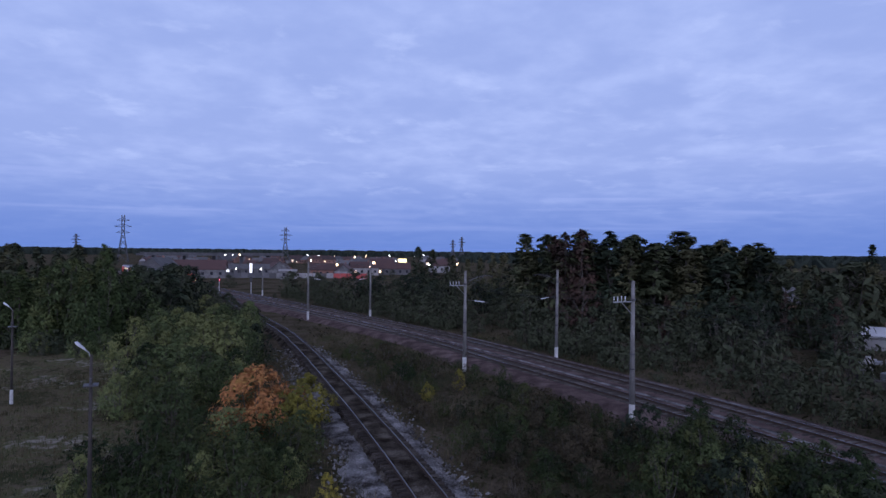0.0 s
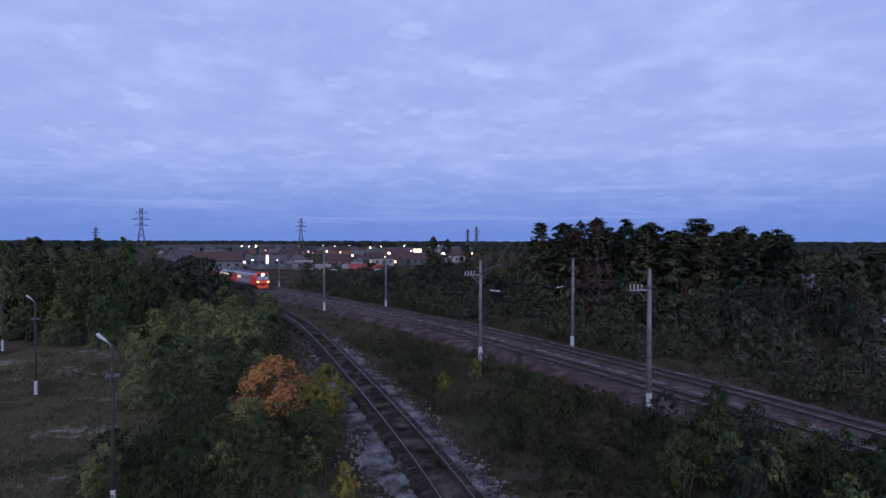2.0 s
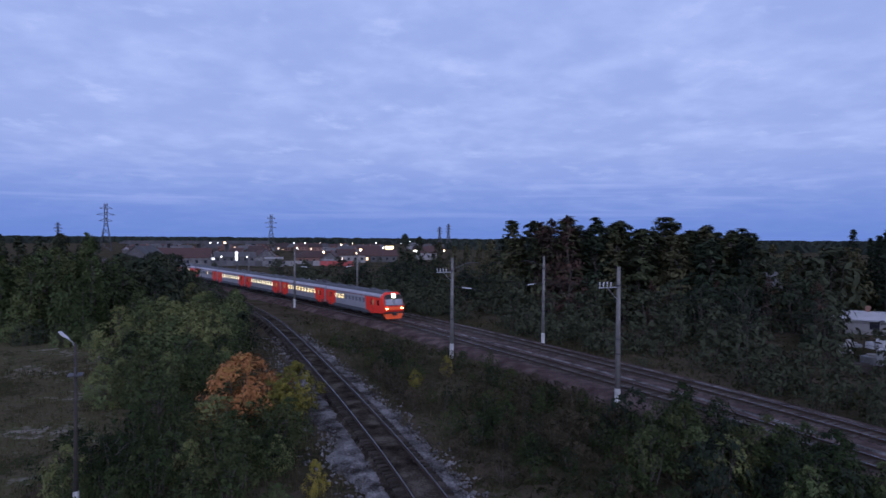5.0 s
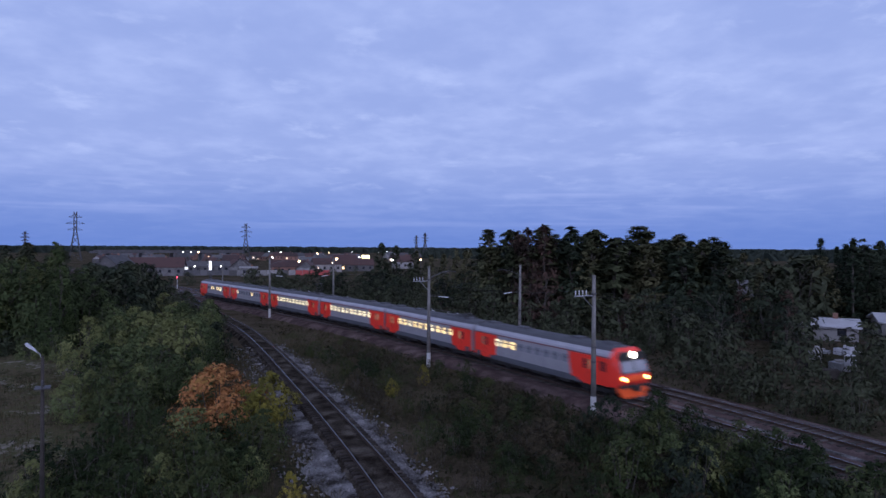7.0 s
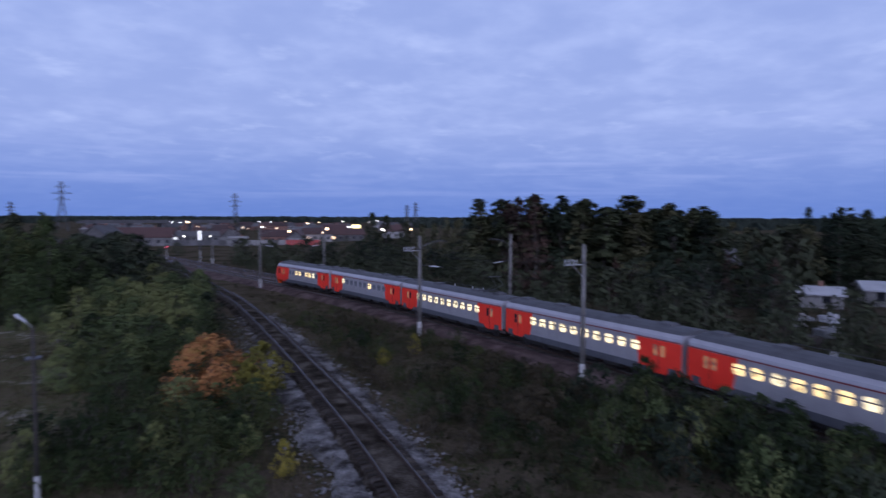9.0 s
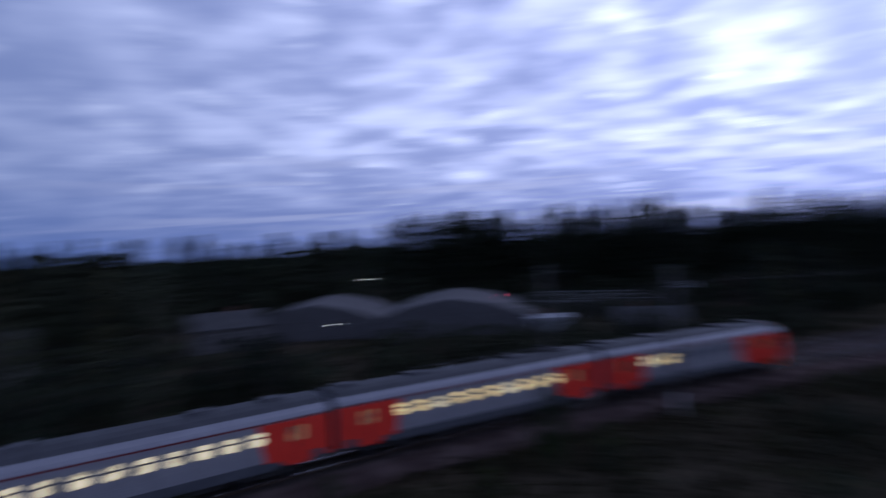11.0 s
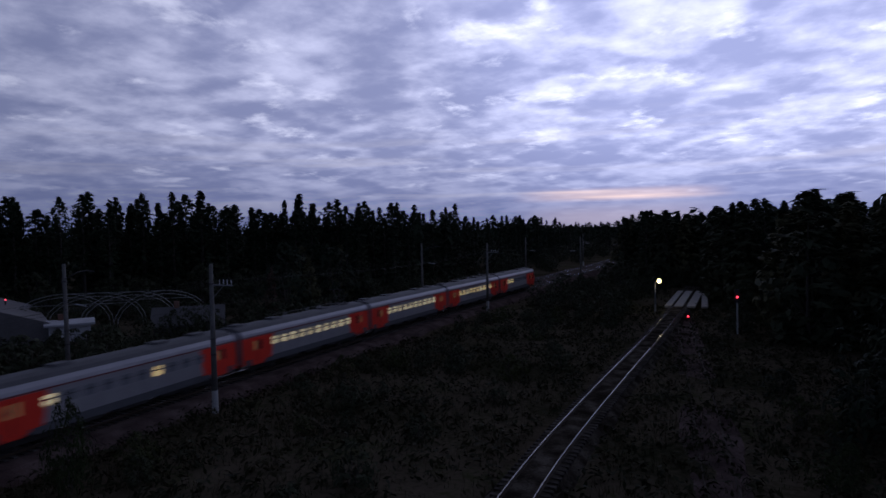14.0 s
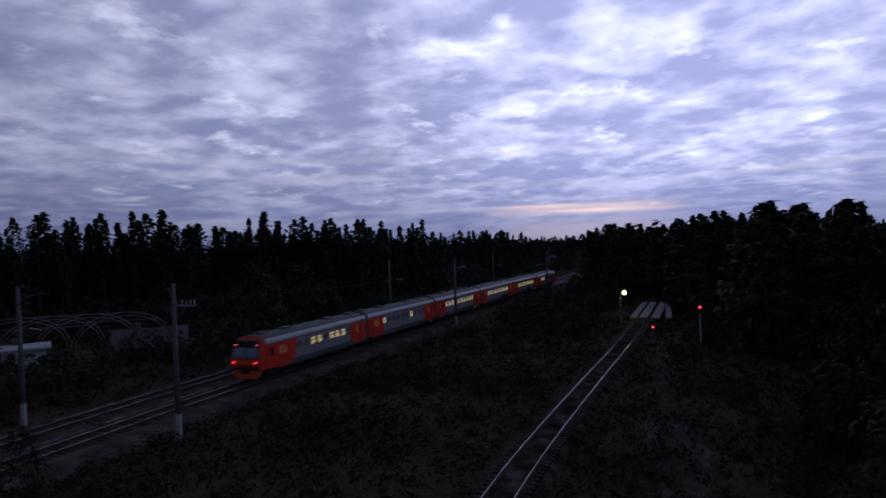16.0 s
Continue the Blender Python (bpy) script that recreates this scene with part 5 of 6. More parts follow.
    zone(["aspen", "birch_far", "willow_far"], [(66, 40), (80, 8), (100, 16), (90, 52)], 22, 12.0, 15.2, apart=3.2, joined=True)
    along(MAIN, ["willow_far", "shrub"], S(26, 28), S(41, -18), 16, 34, 26, 3.6, 6.0, apart=2.0)
    zone(["aspen", "spruce"], [(112, 70), (124, -30), (160, -30), (150, 80)], 56, 15.0, 18.5, apart=3.0, joined=True)
    # pine wood beyond the yards and along the line to the west
    zone(["pine", "spruce", "spruce"], [(134, -30), (100, -104), (124, -120), (156, -36)], 92, 17.0, 22.0, wide=(0.95, 1.4), apart=2.2, joined=True)
    zone(["pine", "spruce"], [(98, -100), (80, -150), (104, -164), (124, -112)], 52, 16.0, 20.5, wide=(0.95, 1.4), apart=2.2, joined=True)
    zone(["willow_far", "shrub"], [(122, -30), (92, -92), (98, -100), (130, -34)], 40, 4.0, 8.0, apart=2.0, joined=True)
    along(MAIN, ["spruce", "pine", "spruce"], S(50, -110), S(66, -279), 28, 50, 66, 13.5, 18.0, wide=(0.95, 1.4), apart=2.4, joined=True)
    along(MAIN, ["spruce", "pine"], S(66, -279), S(88, -520), 18, 44, 44, 13.0, 16.5, wide=(1.1, 1.8), apart=4.0, joined=True)
    along(MAIN, ["shrub", "willow_far"], S(41, -14), S(60, -200), 12, 28, 44, 2.0, 5.0, apart=2.2, joined=True)
    along(MAIN, ["shrub", "willow_far"], S(48, -80), S(70, -320), 15, 34, 46, 2.5, 7.0, apart=2.2, joined=True)
    zone(["birch_far", "willow_far"], [(70, -68), (84, -84), (92, -98), (66, -92)], 9, 8.0, 12.0, apart=3.0)
    plant("russet", 64.0, -60.0, 8.5, 0.8)
    # wood on the near side of the siding to the west
    along(SIDING, ["aspen", "spruce", "birch_far"], D(12, -27) + 46, D(22, -130), -36, -13, 50, 13.6, 16.6, wide=(1.1, 1.5), apart=2.8, joined=True)
    zone(["aspen", "birch_far"], [(-6, -60), (-32, -50), (-52, -84), (-6, -88)], 26, 11.5, 14.2, apart=2.4)
    zone(["willow_far", "shrub"], [(-2, -40), (-16, -30), (-26, -46), (-3, -60)], 26, 3.5, 7.5, near_siding=9.0, apart=1.8)
    zone(["shrub", "bush"], [(2, -26), (-12, -20), (-14, -48), (3, -52)], 26, 1.2, 3.0, near_siding=8.0, apart=1.4)
    along(SIDING, ["shrub", "willow_far"], D(18, -85), D(22, -130), 5, 22, 40, 2.0, 4.6, near_main=7.0, apart=2.0, joined=True)


greenery()


def stones():
    """Loose lumps of crushed stone strewn over the gravel beside the siding."""
    rng = np.random.default_rng(31)
    verts, faces = [], []
    f0, f1 = SIDING.near(-18, 82), SIDING.near(4, 14)
    for k in range(5200):
        q = f0 + (f1 - f0) * rng.random() ** 0.7
        o = rng.normal(1.9, 0.7) if rng.random() < 0.5 else -abs(rng.normal(2.0, 1.0)) - 0.3
        if abs(o) < 0.95:
            continue
        x, y, _ = SIDING.at(q, o)
        r = rng.uniform(0.05, 0.15)
        z = -0.52 if 1.2 < abs(o) < 2.6 else -0.66
        n0 = len(verts)
        for d in ((1, 0, 0), (0, 1, 0), (-1, 0, 0), (0, -1, 0), (0, 0, 0.8), (0, 0, -0.8)):
            w = np.array(d) * r * rng.uniform(0.6, 1.3) + rng.normal(size=3) * r * 0.2
            verts.append((x + w[0], y + w[1], z + w[2]))
        for i in range(4):
            faces.append((n0 + i, n0 + (i + 1) % 4, n0 + 4))
            faces.append((n0 + (i + 1) % 4, n0 + i, n0 + 5))
    tagged(new("loose_stones", raw("loose_stones", verts, faces, "gravel")), "loose grey crushed stones strewn beside the siding", "stones", kind="stuff")


stones()


def clearing():
    """Trodden earth and short grass of the open ground by the lamp posts."""
    verts, faces, nx, ny = [], [], 34, 60
    for j in range(ny):
        for i in range(nx):
            x, y = -52 + i + 1.2 * noise.noise((j * 0.3, i, 1)), 18 + j + 1.2 * noise.noise((i * 0.3, j, 2))
            edge = min(i, nx - 1 - i, j, ny - 1 - j)
            z = -0.75 + 0.28 * noise.noise((x * 0.09, y * 0.09, 0)) + 0.12 * noise.noise((x * 0.4, y * 0.4, 3))
            verts.append((x, y, z + 0.07 if edge else z - 0.4))
    for j in range(ny - 1):
        for i in range(nx - 1):
            a = j * nx + i
            faces.append((a, a + 1, a + nx + 1, a + nx))
    me = raw("clearing", verts, faces, "earth")
    me.polygons.foreach_set("use_smooth", [True] * len(me.polygons))
    tagged(new("clearing", me), "open clearing of trodden earth and thin short grass", "ground", kind="structure")


clearing()


def tufts(name, mat, label, count, lo, hi, areas, seed):
    """Grass and weeds: thin upright blades in tufts, one object for all."""
    rng = np.random.default_rng(seed)
    out = []
    for x0, y0, x1, y1, share in areas:
        n = int(count * share)
        p = np.stack([rng.uniform(x0, x1, n), rng.uniform(y0, y1, n)], 1)
        keep = np.array([clear(px, py, 3.9, 2.3) for px, py in p])
        p = p[keep]
        n = len(p)
        for _ in range(4):
            c = np.concatenate([p + rng.normal(size=(n, 2)) * 0.14, np.full((n, 1), -0.95)], 1)
            a = rng.uniform(0, math.tau, n)
            w = rng.uniform(0.015, 0.04, n)
            h = rng.uniform(lo, hi, n)
            d = np.stack([np.cos(a) * w, np.sin(a) * w, np.zeros(n)], 1)
            lean = np.stack([rng.normal(size=n) * 0.22 * h, rng.normal(size=n) * 0.22 * h, h + 0.15], 1)
            out.append(np.stack([c - d, c + d, c + lean + d * 0.2, c + lean - d * 0.2], 1).reshape(-1, 3))
    tagged(new(name, quads(name, np.concatenate(out), mat)), label, "grass", kind="stuff")


def undergrowth(name, mat, label, n, lo, hi, areas, seed, per=14, size=0.11):
    """Low leafy weeds that cover the ground, one object for all."""
    rng = np.random.default_rng(seed)
    pts = []
    for x0, y0, x1, y1, share in areas:
        for _ in range(int(n * share)):
            x, y = rng.uniform(x0, x1), rng.uniform(y0, y1)
            if clear(x, y, 3.9, 2.0 if y < 5 else 3.2) and SPUR.gap(x, y) > 0.6 and noise.noise((x * 0.12, y * 0.12, seed)) > -0.5:
                pts.append((x, y, -0.62 + 0.2 * rng.random()))
    pts = np.array(pts)
    q = leaves(rng, pts, rng.uniform(lo, hi, len(pts)), per, size, 0.8)
    q[:, 2] = np.maximum(q[:, 2], -0.85)
    tagged(new(name, quads(name, q, mat)), label, "weeds", kind="stuff")


undergrowth("undergrowth", "heath", "dark green knee-high weeds covering the ground between the tracks", 7500, 0.4, 0.95,
            [(14, -100, 42, 25, 0.5), (-12, -130, 14, -18, 0.5), (52, -80, 105, -10, 0.25), (2, 24, 24, 62, 0.1), (0, -230, 50, -95, 0.25), (24, -40, 62, 80, 0.3), (-30, 70, 40, 150, 0.15)], 21, 9, 0.21)
undergrowth("low_weeds", "leaf", "patchy green weeds on the clearing and the banks", 4200, 0.25, 0.6, [(-44, 26, -18, 76, 0.15), (-8, 40, 16, 92, 0.4), (4, 14, 24, 60, 0.25)], 22, 12, 0.085)
tufts("meadow_grass", "hay", "thin short dry grass on the open clearing", 9000, 0.04, 0.22, [(-46, 26, -19, 76, 1.0)], 7)
tufts("dry_grass", "dry", "dry brown weeds and grass beside the tracks", 15000, 0.2, 0.6,
      [(-40, 28, -12, 75, 0.25), (-20, 20, 26, 100, 0.45), (5, -70, 42, 20, 0.3)], 3)
tufts("green_grass", "grass", "rough green grass beside the tracks", 15000, 0.12, 0.42,
      [(-45, 26, -12, 80, 0.3), (-20, 20, 26, 95, 0.45), (-4, -60, 42, 20, 0.25)], 5)


def deep_woods():
    """Cheap tree shapes that fill the ground behind the first rows of forest."""
    rng = np.random.default_rng(15)
    out = []
    for k in range(2600):
        az = math.radians(rng.uniform(36, 205))
        d = 150 * (700 / 150) ** rng.random()
        x, y = d * math.sin(az), d * math.cos(az)
        if not clear(x, y, 24, 14) or (x < 120 and y > -95 and d < 160):
            continue
        deg = math.degrees(az)
        tall = rng.uniform(13.0, 17.0) if 95 < deg < 158 or deg > 170 else rng.uniform(8.5, 12.8) + 0.006 * d
        n = 26
        f = rng.random(n) ** 0.8
        a = rng.uniform(0, math.tau, n)
        r = tall * 0.26 * (1 - f * 0.85) * rng.uniform(0.5, 1.1, n)
        c = np.stack([x + r * np.cos(a), y + r * np.sin(a), -0.8 + tall * f], 1)
        out.append(leaves(rng, c, np.full(n, 0.5), 1, 1.05 + 0.0012 * d, 0.3))
    tagged(new("deep_woods", quads("deep_woods", np.concatenate(out), "needle")), "dark forest filling the land beyond the line", "woods", kind="stuff")


deep_woods()


def far_woods():
    """The low dark woods that close the horizon all round."""
    rng = np.random.default_rng(9)
    out = []
    for r0, r1, n, h in ((700, 1300, 3500, 9.0), (1300, 2600, 4500, 13.0), (2600, 4300, 5000, 16.0)):
        a = rng.uniform(0, math.tau, n)
        r = rng.uniform(r0, r1, n)
        c = np.stack([r * np.sin(a), r * np.cos(a), np.full(n, -0.8)], 1)
        # the village keeps its open sky line
        keep = ~((np.degrees(a) > 325) & (r < 1300))
        c = c[keep]
        hh = h * rng.uniform(0.55, 1.0, len(c))
        w = hh * rng.uniform(0.5, 1.6, len(c)) + r0 * 0.004
        t = rng.uniform(0, math.tau, len(c))
        for k in range(3):
            b = t + k * math.pi / 3
            d = np.stack([np.cos(b) * w, np.sin(b) * w, np.zeros(len(c))], 1)
            top = np.stack([np.zeros(len(c)), np.zeros(len(c)), hh], 1)
            out.append(np.stack([c - d, c + d, c + d * 0.45 + top * 0.9, c - d * 0.35 + top], 1).reshape(-1, 3))
    tagged(new("far_woods", quads("far_woods", np.concatenate(out), "far")), "distant dark woods along the horizon", "woods", kind="stuff")


far_woods()


# ---------------------------------------------------------------- village
def polar(az, d):
    return d * math.sin(math.radians(az)), d * math.cos(math.radians(az))


def house(az, d, long, deep, wall_h, roof_h, turn, wall="wall_light", roof="roof_red", lit=0, label=""):
    x, y = polar(az, d)
    t = thing("house", label or "small village house with a pitched roof, lamps lit at dusk", "house", "village houses", pose(x, y, -0.8, 0, 0, turn - az))
    bm = bmesh.new()
    a, b = long / 2, deep / 2
    box(bm, -a, -b, 0, a, b, wall_h)
    walls = part("wall", bm, wall, t)
    bm = bmesh.new()
    o = 0.5
    prism(bm, [(-b - o, wall_h - 0.1), (0, wall_h + roof_h), (b + o, wall_h - 0.1), (b + o, wall_h - 0.35), (0, wall_h + roof_h - 0.28), (-b - o, wall_h - 0.35)], "x", -a - o, a + o)
    part("roof", bm, roof, t)
    for s in (-1, 1):
        bm = bmesh.new()
        vs = [bm.verts.new((s * a, q, z)) for q, z in ((-b, wall_h), (b, wall_h), (0, wall_h + roof_h - 0.3))]
        bm.faces.new(vs)
        part("gable", bm, wall, t)
    n = max(2, int(long / 3.2))
    for k in range(n):
        bm = bmesh.new()
        wx = -a + (k + 0.5) * long / n
        box(bm, wx - 0.55, -b - 0.05, wall_h * 0.35, wx + 0.55, -b + 0.02, wall_h * 0.35 + 1.3)
        part("window", bm, "window_house" if k < lit else "glass_dark", t)
    bm = bmesh.new()
    box(bm, a * 0.3, -0.3, wall_h + roof_h * 0.5, a * 0.3 + 0.6, 0.3, wall_h + roof_h + 0.7)
    part("chimney", bm, "wall_brick", t)
    return t


def village_lamp(az, d, z, r, mat):
    x, y = polar(az, d)
    p = thing("street_lamp", "far street lamp burning over the village", "street lamp", "village lamps", pose(x, y, -0.8))
    bm = bmesh.new()
    tube(bm, [(0, 0, 0), (0, 0, z)], 0.09, 5)
    part("post", bm, "steel", p)
    bm = bmesh.new()
    ball(bm, (0, 0, z + r * 0.8), r, 8)
    part("bulb", bm, mat, p, "burning bulb")


def pylon(az, d, tall, name="pylon"):
    """A lattice tower with three pairs of arms."""
    x, y = polar(az, d)
    t = thing("pylon", "grey steel lattice power pylon far behind the village", "pylon", "pylons", pose(x, y, -0.8, 0, 0, 20))
    bm = bmesh.new()
    r = d * 0.00028
    w0, w1 = tall * 0.11, tall * 0.025
    zs = [tall * f for f in (0, 0.18, 0.34, 0.48, 0.6, 0.72, 0.84, 1.0)]
    ws = [w0 + (w1 - w0) * min(1, z / (0.6 * tall)) for z in zs]
    cor = ((-1, -1), (1, -1), (1, 1), (-1, 1))
    for cx, cy in cor:
        tube(bm, [(cx * w, cy * w, z) for w, z in zip(ws, zs)], r * 1.3, 4)
    for i in range(len(zs) - 1):
        for k in range(4):
            (ax, ay), (bx, by) = cor[k], cor[(k + 1) % 4]
            tube(bm, [(ax * ws[i], ay * ws[i], zs[i]), (bx * ws[i + 1], by * ws[i + 1], zs[i + 1])], r * 0.8, 3)
            tube(bm, [(bx * ws[i], by * ws[i], zs[i]), (ax * ws[i + 1], ay * ws[i + 1], zs[i + 1])], r * 0.8, 3)
    part("tower", bm, "steel", t)
    for f, l in ((0.62, 0.13), (0.75, 0.17), (0.88, 0.12)):
        for s in (-1, 1):
            bm = bmesh.new()
            z = tall * f
            tube(bm, [(s * w1, 0, z), (s * tall * l, 0, z + tall * 0.01)], r, 4)
            tube(bm, [(s * w1, 0, z + tall * 0.05), (s * tall * l, 0, z + tall * 0.01)], r, 4)
            part("arm", bm, "steel", t)


def village():
    R = random.Random(12)
    house(-24.3, 285, 13, 10, 5.0, 4.2, 60, "wall_light", "roof_grey", 0, "large pale house with a gabled roof at the village edge")
    house(-21.2, 300, 22, 10, 4.0, 4.0, -8, "wall_light", "roof_red", 1, "long house with a dull red roof and pale walls")
    house(-14.6, 300, 7.5, 9, 3.6, 4.2, 90, "wall_light", "roof_red", 0, "small house with a white-edged gable")
    house(-13.9, 285, 7, 5, 3.8, 0.5, 0, "wall_light", "wall_light", 0, "small white flat shed")
    house(-10.5, 310, 16, 9, 3.6, 3.0, 5, "wall_brick", "roof_red", 0)
    house(-8.9, 295, 9, 8, 3.2, 3.4, 80, "wall_light", "roof_red", 1, "house with white trim beside a red fence")
    house(-7.2, 330, 14, 9, 4.2, 3.0, 10, "wall_light", "roof_red", 1)
    house(-17.8, 330, 26, 9, 3.4, 2.2, 5, "wall_light", "roof_grey", 2, "low pale service building with lit front")
    house(-19.6, 345, 18, 9, 3.2, 2.0, -5, "wall_light", "roof_grey", 1, "low building under a blue-white lit canopy")
    house(-4.6, 340, 18, 9, 3.6, 3.2, 8, "wall_light", "roof_red", 1)
    house(-5.8, 420, 18, 10, 4.6, 3.4, 15, "wall_brick", "roof_red", 0)
    for k in range(54):
        az = R.uniform(-25.5, 1.5)
        d = R.uniform(370, 760)
        house(az, d, R.uniform(7, 13), R.uniform(7, 10), R.uniform(2.8, 4.6), R.uniform(2.0, 4.2), R.uniform(-60, 60), R.choice(["wall_light", "wall_brick", "wall_light"]), R.choice(["roof_red", "roof_grey", "roof_red"]), R.choice([0, 0, 1]))
    # fences along the near edge
    for az0, az1, d, mat, words in ((-9.9, -6.9, 288, "fence_red", "long red sheet fence"), (-15.5, -9.9, 290, "wall_light", "long pale concrete fence"), (-22.0, -15.5, 296, "roof_grey", "dark fence at the village edge")):
        x0, y0 = polar(az0, d)
        x1, y1 = polar(az1, d)
        n = max(3, int(math.hypot(x1 - x0, y1 - y0) / 3))
        t = thing("fence", words, "fence", "village fences")
        bm = bmesh.new()
        a = math.degrees(math.atan2(y1 - y0, x1 - x0))
        l = math.hypot(x1 - x0, y1 - y0) / n
        box(bm, 0.06, -0.04, 0, l - 0.06, 0.04, 2.4)
        me = finish(bm, "fence_panel", mat)
        for k in range(n):
            again("fence_panel", me, t, pose(x0 + (x1 - x0) * k / n, y0 + (y1 - y0) * k / n, -0.8, 0, 0, a))
    # far lamps
    for az, d, z, r, mat in ((-20.4, 300, 7, 0.45, "lamp_warm"), (-18.0, 310, 11, 0.5, "lamp_warm"), (-19.2, 420, 10, 0.5, "lamp_white"), (-18.6, 520, 11, 0.5, "lamp_white"),
                             (-11.9, 330, 8, 0.5, "lamp_white"), (-9.6, 296, 6.4, 0.6, "lamp_warm"), (-8.0, 340, 10, 0.5, "lamp_warm"), (-6.3, 320, 7.0, 0.8, "lamp_warm"), (-6.6, 318, 5.0, 0.7, "lamp_warm"),
                             (-1.3, 300, 7.0, 0.8, "lamp_white"), (1.3, 320, 7.0, 0.5, "lamp_warm"), (-4.3, 330, 8.2, 0.4, "lamp_white"), (-18.3, 320, 3.5, 0.4, "lamp_white"), (-16.2, 322, 3.4, 0.4, "lamp_white"),
                             (-11.2, 560, 11, 0.6, "lamp_white"), (-12.2, 600, 11, 0.6, "lamp_white"), (-7.0, 620, 10, 0.6, "lamp_warm"), (-4.9, 640, 11, 0.6, "lamp_white"), (-2.6, 610, 10, 0.6, "lamp_white"),
                             (-14.3, 640, 10, 0.5, "lamp_warm"), (-22.4, 330, 6, 0.4, "lamp_warm"), (-16.2, 700, 11, 0.5, "lamp_white"), (-9.9, 720, 10, 0.5, "lamp_warm"), (-1.8, 760, 11, 0.6, "lamp_white")):
        village_lamp(az, d, z * (0.72 if d > 500 else 0.9), r * 0.75, mat)
    # lit signs: a tall white totem and a yellow hoarding
    for az, d, w, z0, z1, mat, words in ((-17.05, 296, 1.1, 2.4, 6.4, "sign_white", "tall lit white sign post"), (-3.7, 345, 4.5, 6.6, 8.6, "sign_yellow", "lit yellow hoarding on a post"), (-19.7, 300, 9.0, 2.6, 3.6, "sign_white", "lit white canopy band")):
        x, y = polar(az, d)
        t = thing("lit_sign", words, "sign", "", pose(x, y, -0.8, 0, 0, -az))
        bm = bmesh.new()
        box(bm, -w / 2, -0.2, z0, w / 2, 0.2, z1)
        part("panel", bm, mat, t)
        bm = bmesh.new()
        tube(bm, [(0, 0.3, 0), (0, 0.3, z1)], 0.15, 6)
        part("post", bm, "steel", t)
    # road bridge behind the houses
    t = thing("road_bridge", "long grey concrete road bridge behind the village", "bridge")
    x0, y0 = polar(-26, 520)
    x1, y1 = polar(-14.5, 560)
    a = math.degrees(math.atan2(y1 - y0, x1 - x0))
    l = math.hypot(x1 - x0, y1 - y0)
    bm = bmesh.new()
    box(bm, 0, -5, 7.6, l, 5, 9.0)
    part("deck", bm, "roof_grey", t).matrix_basis = pose(x0, y0, -0.8, 0, 0, a)
    bm = bmesh.new()
    box(bm, 0, -5.1, 9.0, l, -4.9, 10.0)
    part("parapet", bm, "roof_grey", t).matrix_basis = pose(x0, y0, -0.8, 0, 0, a)
    for k in range(5):
        bm = bmesh.new()
        box(bm, l * (k + 0.5) / 5 - 0.8, -4, 0, l * (k + 0.5) / 5 + 0.8, 4, 7.6)
        part("pier", bm, "roof_grey", t).matrix_basis = pose(x0, y0, -0.8, 0, 0, a)
    pylon(-27.1, 620, 42)
    pylon(-14.15, 680, 37)
    pylon(-30.4, 900, 30)
    pylon(0.9, 1100, 34)
    pylon(1.7, 1150, 40)
    # trees between the houses
    R2 = random.Random(3)
    for k in range(70):
        x, y = polar(R2.uniform(-26, 4), R2.uniform(215, 640))
        plant(R2.choice(["aspen", "birch_far", "willow_far"]), x, y, R2.uniform(3.0, 6.5), 1.2, True)


village()
woodland()


# ---------------------------------------------------------------- yards beyond the line
def shed(x, y, long, deep, wall_h, roof_h, turn, wall, roof, label):
    t = house(0, 1, long, deep, wall_h, roof_h, 0, wall, roof, 0, label)
    t.matrix_basis = pose(x, y, -0.8, 0, 0, turn)
    return t


def tent(x, y, wide, long, tall, turn):
    """A low-pitched fabric hall."""
    t = thing("tent_hall", "pale fabric hall with a low pitched roof in the yard", "hall", "tent halls", pose(x, y, -0.8, 0, 0, turn))
    bm = bmesh.new()
    w = wide / 2
    out = [(-w, 0), (-w, tall * 0.45), (-w * 0.55, tall * 0.80), (0, tall), (w * 0.55, tall * 0.80), (w, tall * 0.45), (w, 0)]
    prism(bm, out, "y", -long / 2, long / 2)
    part("cover", bm, "tent", t)
    bm = bmesh.new()
    for k in (-1, 0, 1):
        box(bm, k * w * 0.5 - 1.4, -long / 2 - 0.06, 0, k * w * 0.5 + 1.4, -long / 2, tall * 0.42)
    part("doors", bm, "roof_grey", t, "grey roller doors")


def hoops(x, y, wide, n, step, skew, tall, turn):
    """Bare steel arches of an unfinished hangar."""
    t = thing("hangar_frame", "bare pale steel arches of an uncovered hangar", "hangar", "", pose(x, y, -0.8, 0, 0, turn))
    for k in range(n):
        bm = bmesh.new()
        for o in (0.0, 0.45):
            pts = [(k * skew - (wide / 2 - o) * math.cos(math.pi * u / 12), k * step, (tall - o) * math.sin(math.pi * u / 12) ** 0.8) for u in range(13)]
            tube(bm, pts, 0.045, 5)
        part("arch", bm, "galv", t)
    for s in (-0.72, 0.0, 0.72):
        bm = bmesh.new()
        z = tall * (1 - s * s) ** 0.4
        tube(bm, [(s * wide / 2, 0, z), (s * wide / 2 + (n - 1) * skew, (n - 1) * step, z)], 0.035, 4)
        part("purlin", bm, "galv", t)


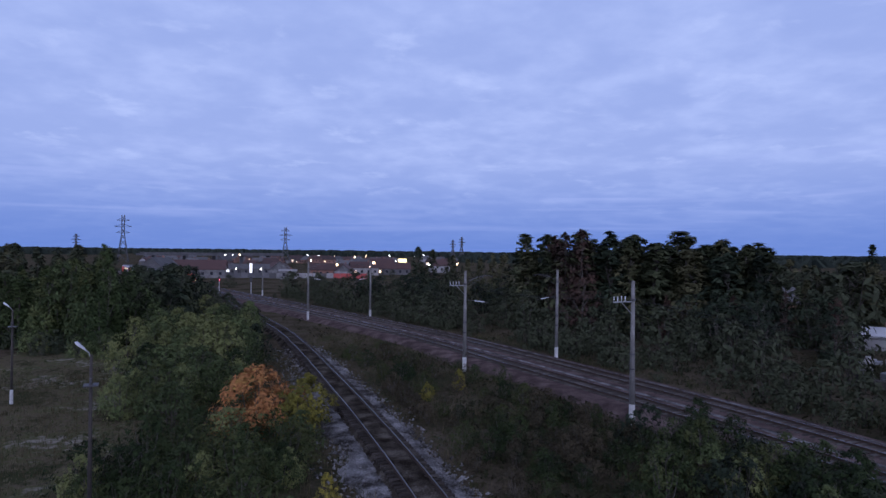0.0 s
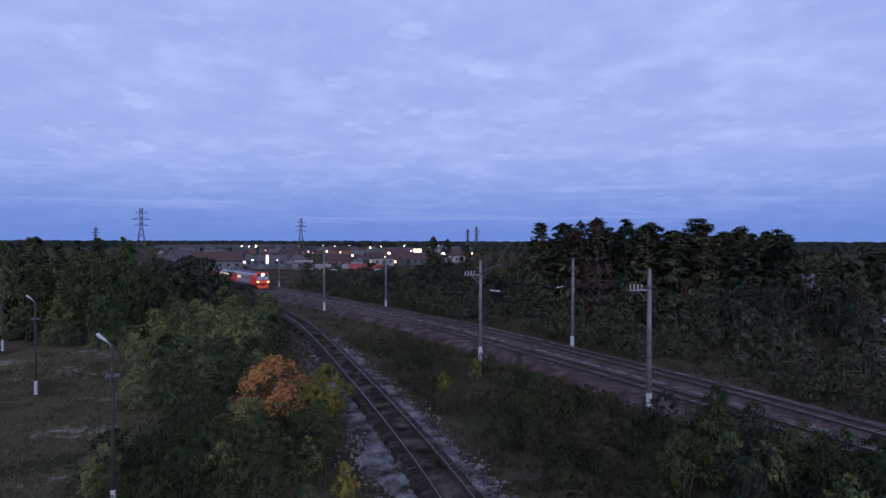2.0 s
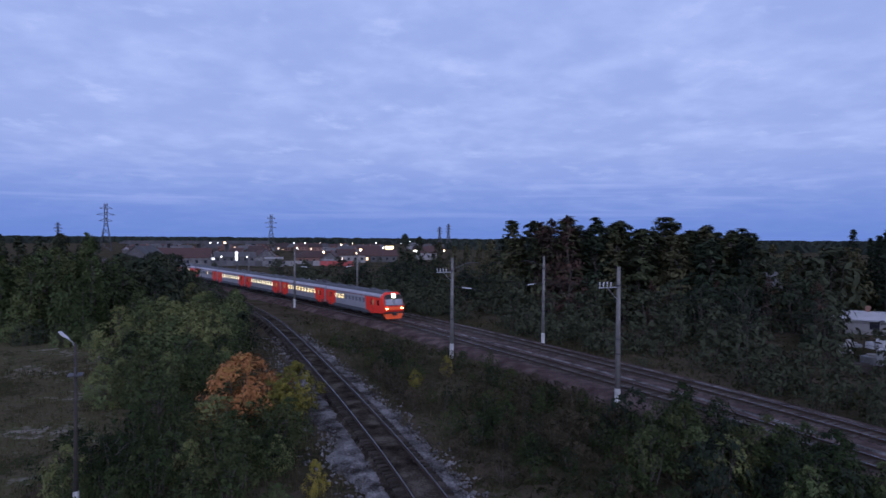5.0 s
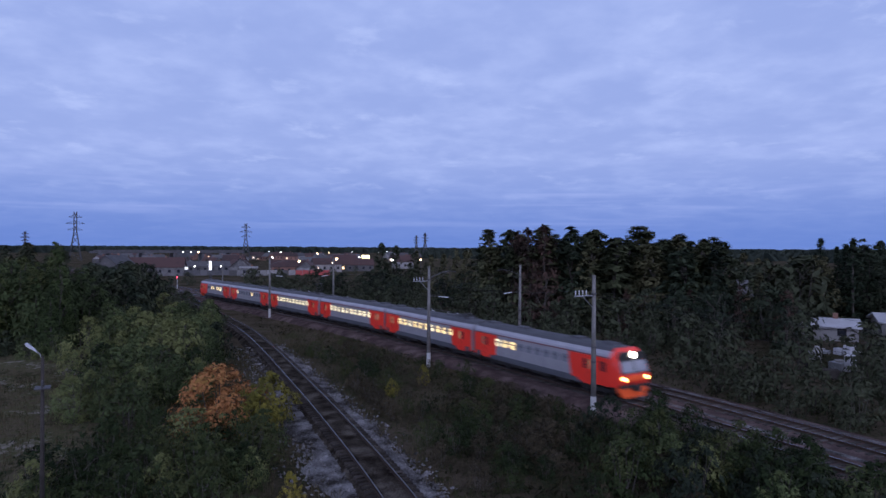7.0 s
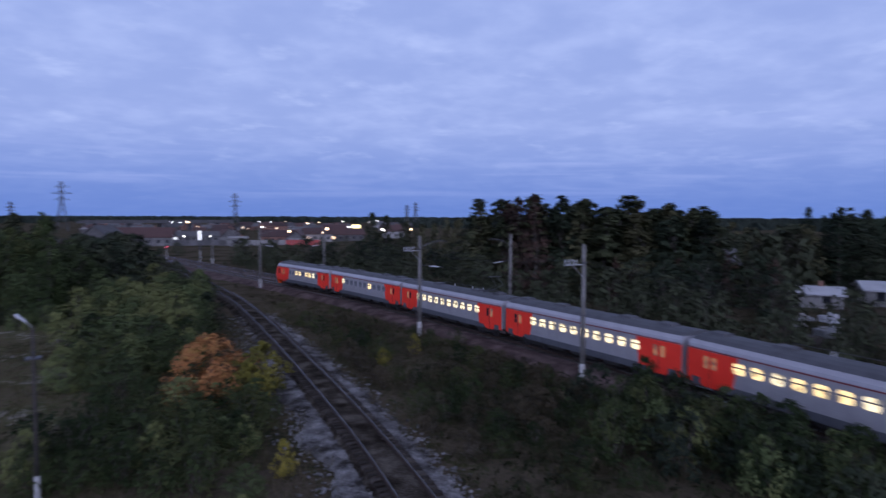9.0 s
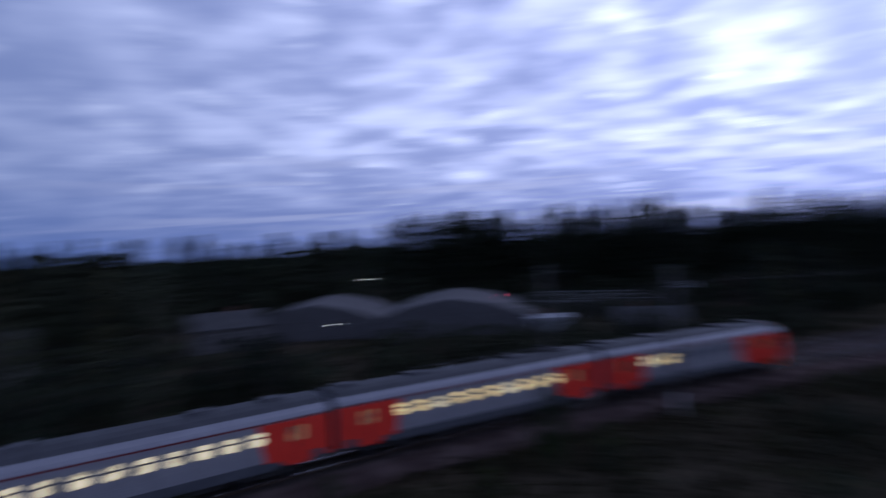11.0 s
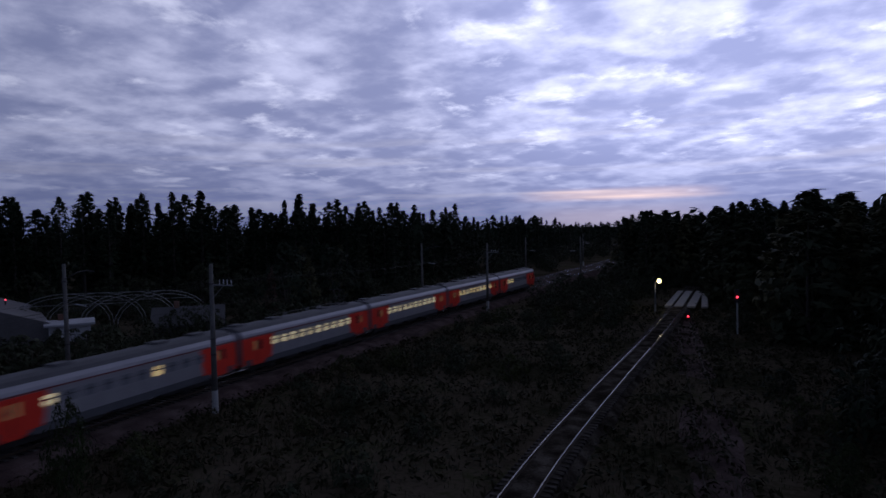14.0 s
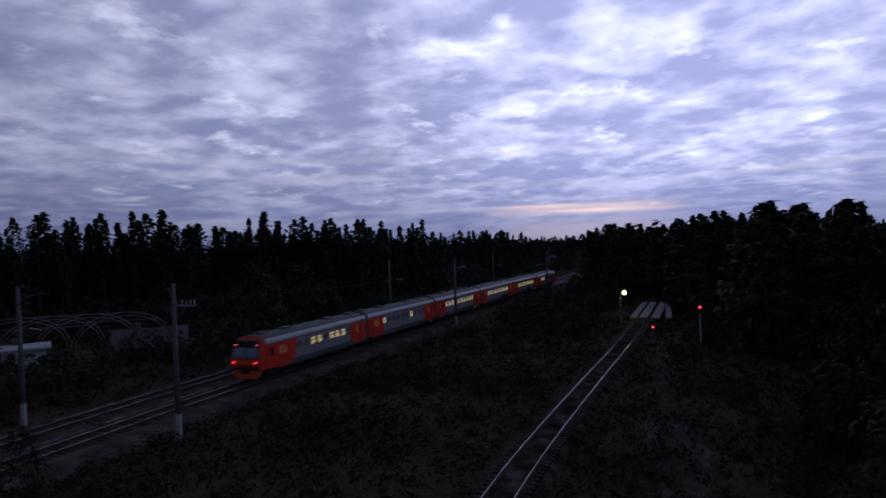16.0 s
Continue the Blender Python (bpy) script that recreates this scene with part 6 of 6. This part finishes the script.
def yards():
    shed(60.5, 87.5, 8, 6, 2.2, 0.8, -30, "wall_light", "white_roof", "low white flat shed beyond the trees")
    shed(75, 87, 11, 8, 2.6, 0.9, -28, "wall_light", "white_roof", "white-roofed shed beyond the trees")
    shed(52, 102, 9, 7, 5.6, 2.2, -20, "wall_brick", "roof_grey", "small house with a pale roof among the trees")
    shed(80, 26.2, 6.5, 5.5, 5.2, 1.6, -70, "wall_light", "roof_grey", "narrow pale house among the trees")
    shed(96, 2, 9, 7, 3.5, 2.0, -80, "wall_light", "roof_grey", "grey-roofed house among the trees")
    tent(98, -34, 24, 26, 5.6, 68)
    tent(106, -14, 22, 24, 5.6, 72)
    hoops(90, -46, 13, 4, 2.0, -3.9, 5.2, 70)
    shed(81.5, -42.6, 4.5, 3, 2.4, 0.3, 62, "white_roof", "white_roof", "small white site cabin")
    shed(72, -53, 8, 6, 1.6, 2.0, 50, "roof_grey", "roof_grey", "low grey covered stack")
    for az, d, z, mat in ((101.1, 120, 7.7, "lamp_white"), (101.7, 120, 7.7, "lamp_white"), (113.5, 104, 4.6, "lamp_red"), (98.2, 78, 4.2, "lamp_white")):
        village_lamp(az, d, z, 0.10, mat)
    # heaps and pallets in the open yard
    R = random.Random(8)
    for k in range(16):
        x, y = polar(R.uniform(33.5, 37.5), R.uniform(72, 92))
        bm = bmesh.new()
        l, w, h = R.uniform(0.8, 2.4), R.uniform(0.6, 1.4), R.uniform(0.4, 1.5)
        box(bm, -l / 2, -w / 2, 0, l / 2, w / 2, h)
        bmesh.ops.bevel(bm, geom=bm.edges[:], offset=0.06, segments=1, affect="EDGES")
        tagged(part("crate", bm, R.choice(["white_roof", "concrete", "galv", "wood"])), "weathered stacked crate in the open yard", "crate", "yard crates").matrix_basis = pose(x, y, -0.8, 0, 0, R.uniform(0, 180))


yards()


# ---------------------------------------------------------------- movement
def car_pose(centre):
    x0, y0, _ = MAIN.at(centre + 6.6)
    x1, y1, _ = MAIN.at(centre - 6.6)
    return pose((x0 + x1) / 2, (y0 + y1) / 2, 0, 0, 0, math.degrees(math.atan2(y0 - y1, x0 - x1)))


def motions():
    for i, car in enumerate(CARS):
        rows = []
        for k in range(33):
            t = k * 0.5
            # it comes in a little faster than it passes
            nose = NOSE5 + SPEED * (t - 5) - 0.42 * max(0.0, 5 - t) ** 2
            m = car_pose(nose - CAR / 2 - PITCH * i)
            # the trailing coach is the same way about, with its cab backwards
            rows.append((t, m @ pose(0, 0, 0, 0, 0, 180) if i == 5 else m))
        walk(car, rows)


motions()
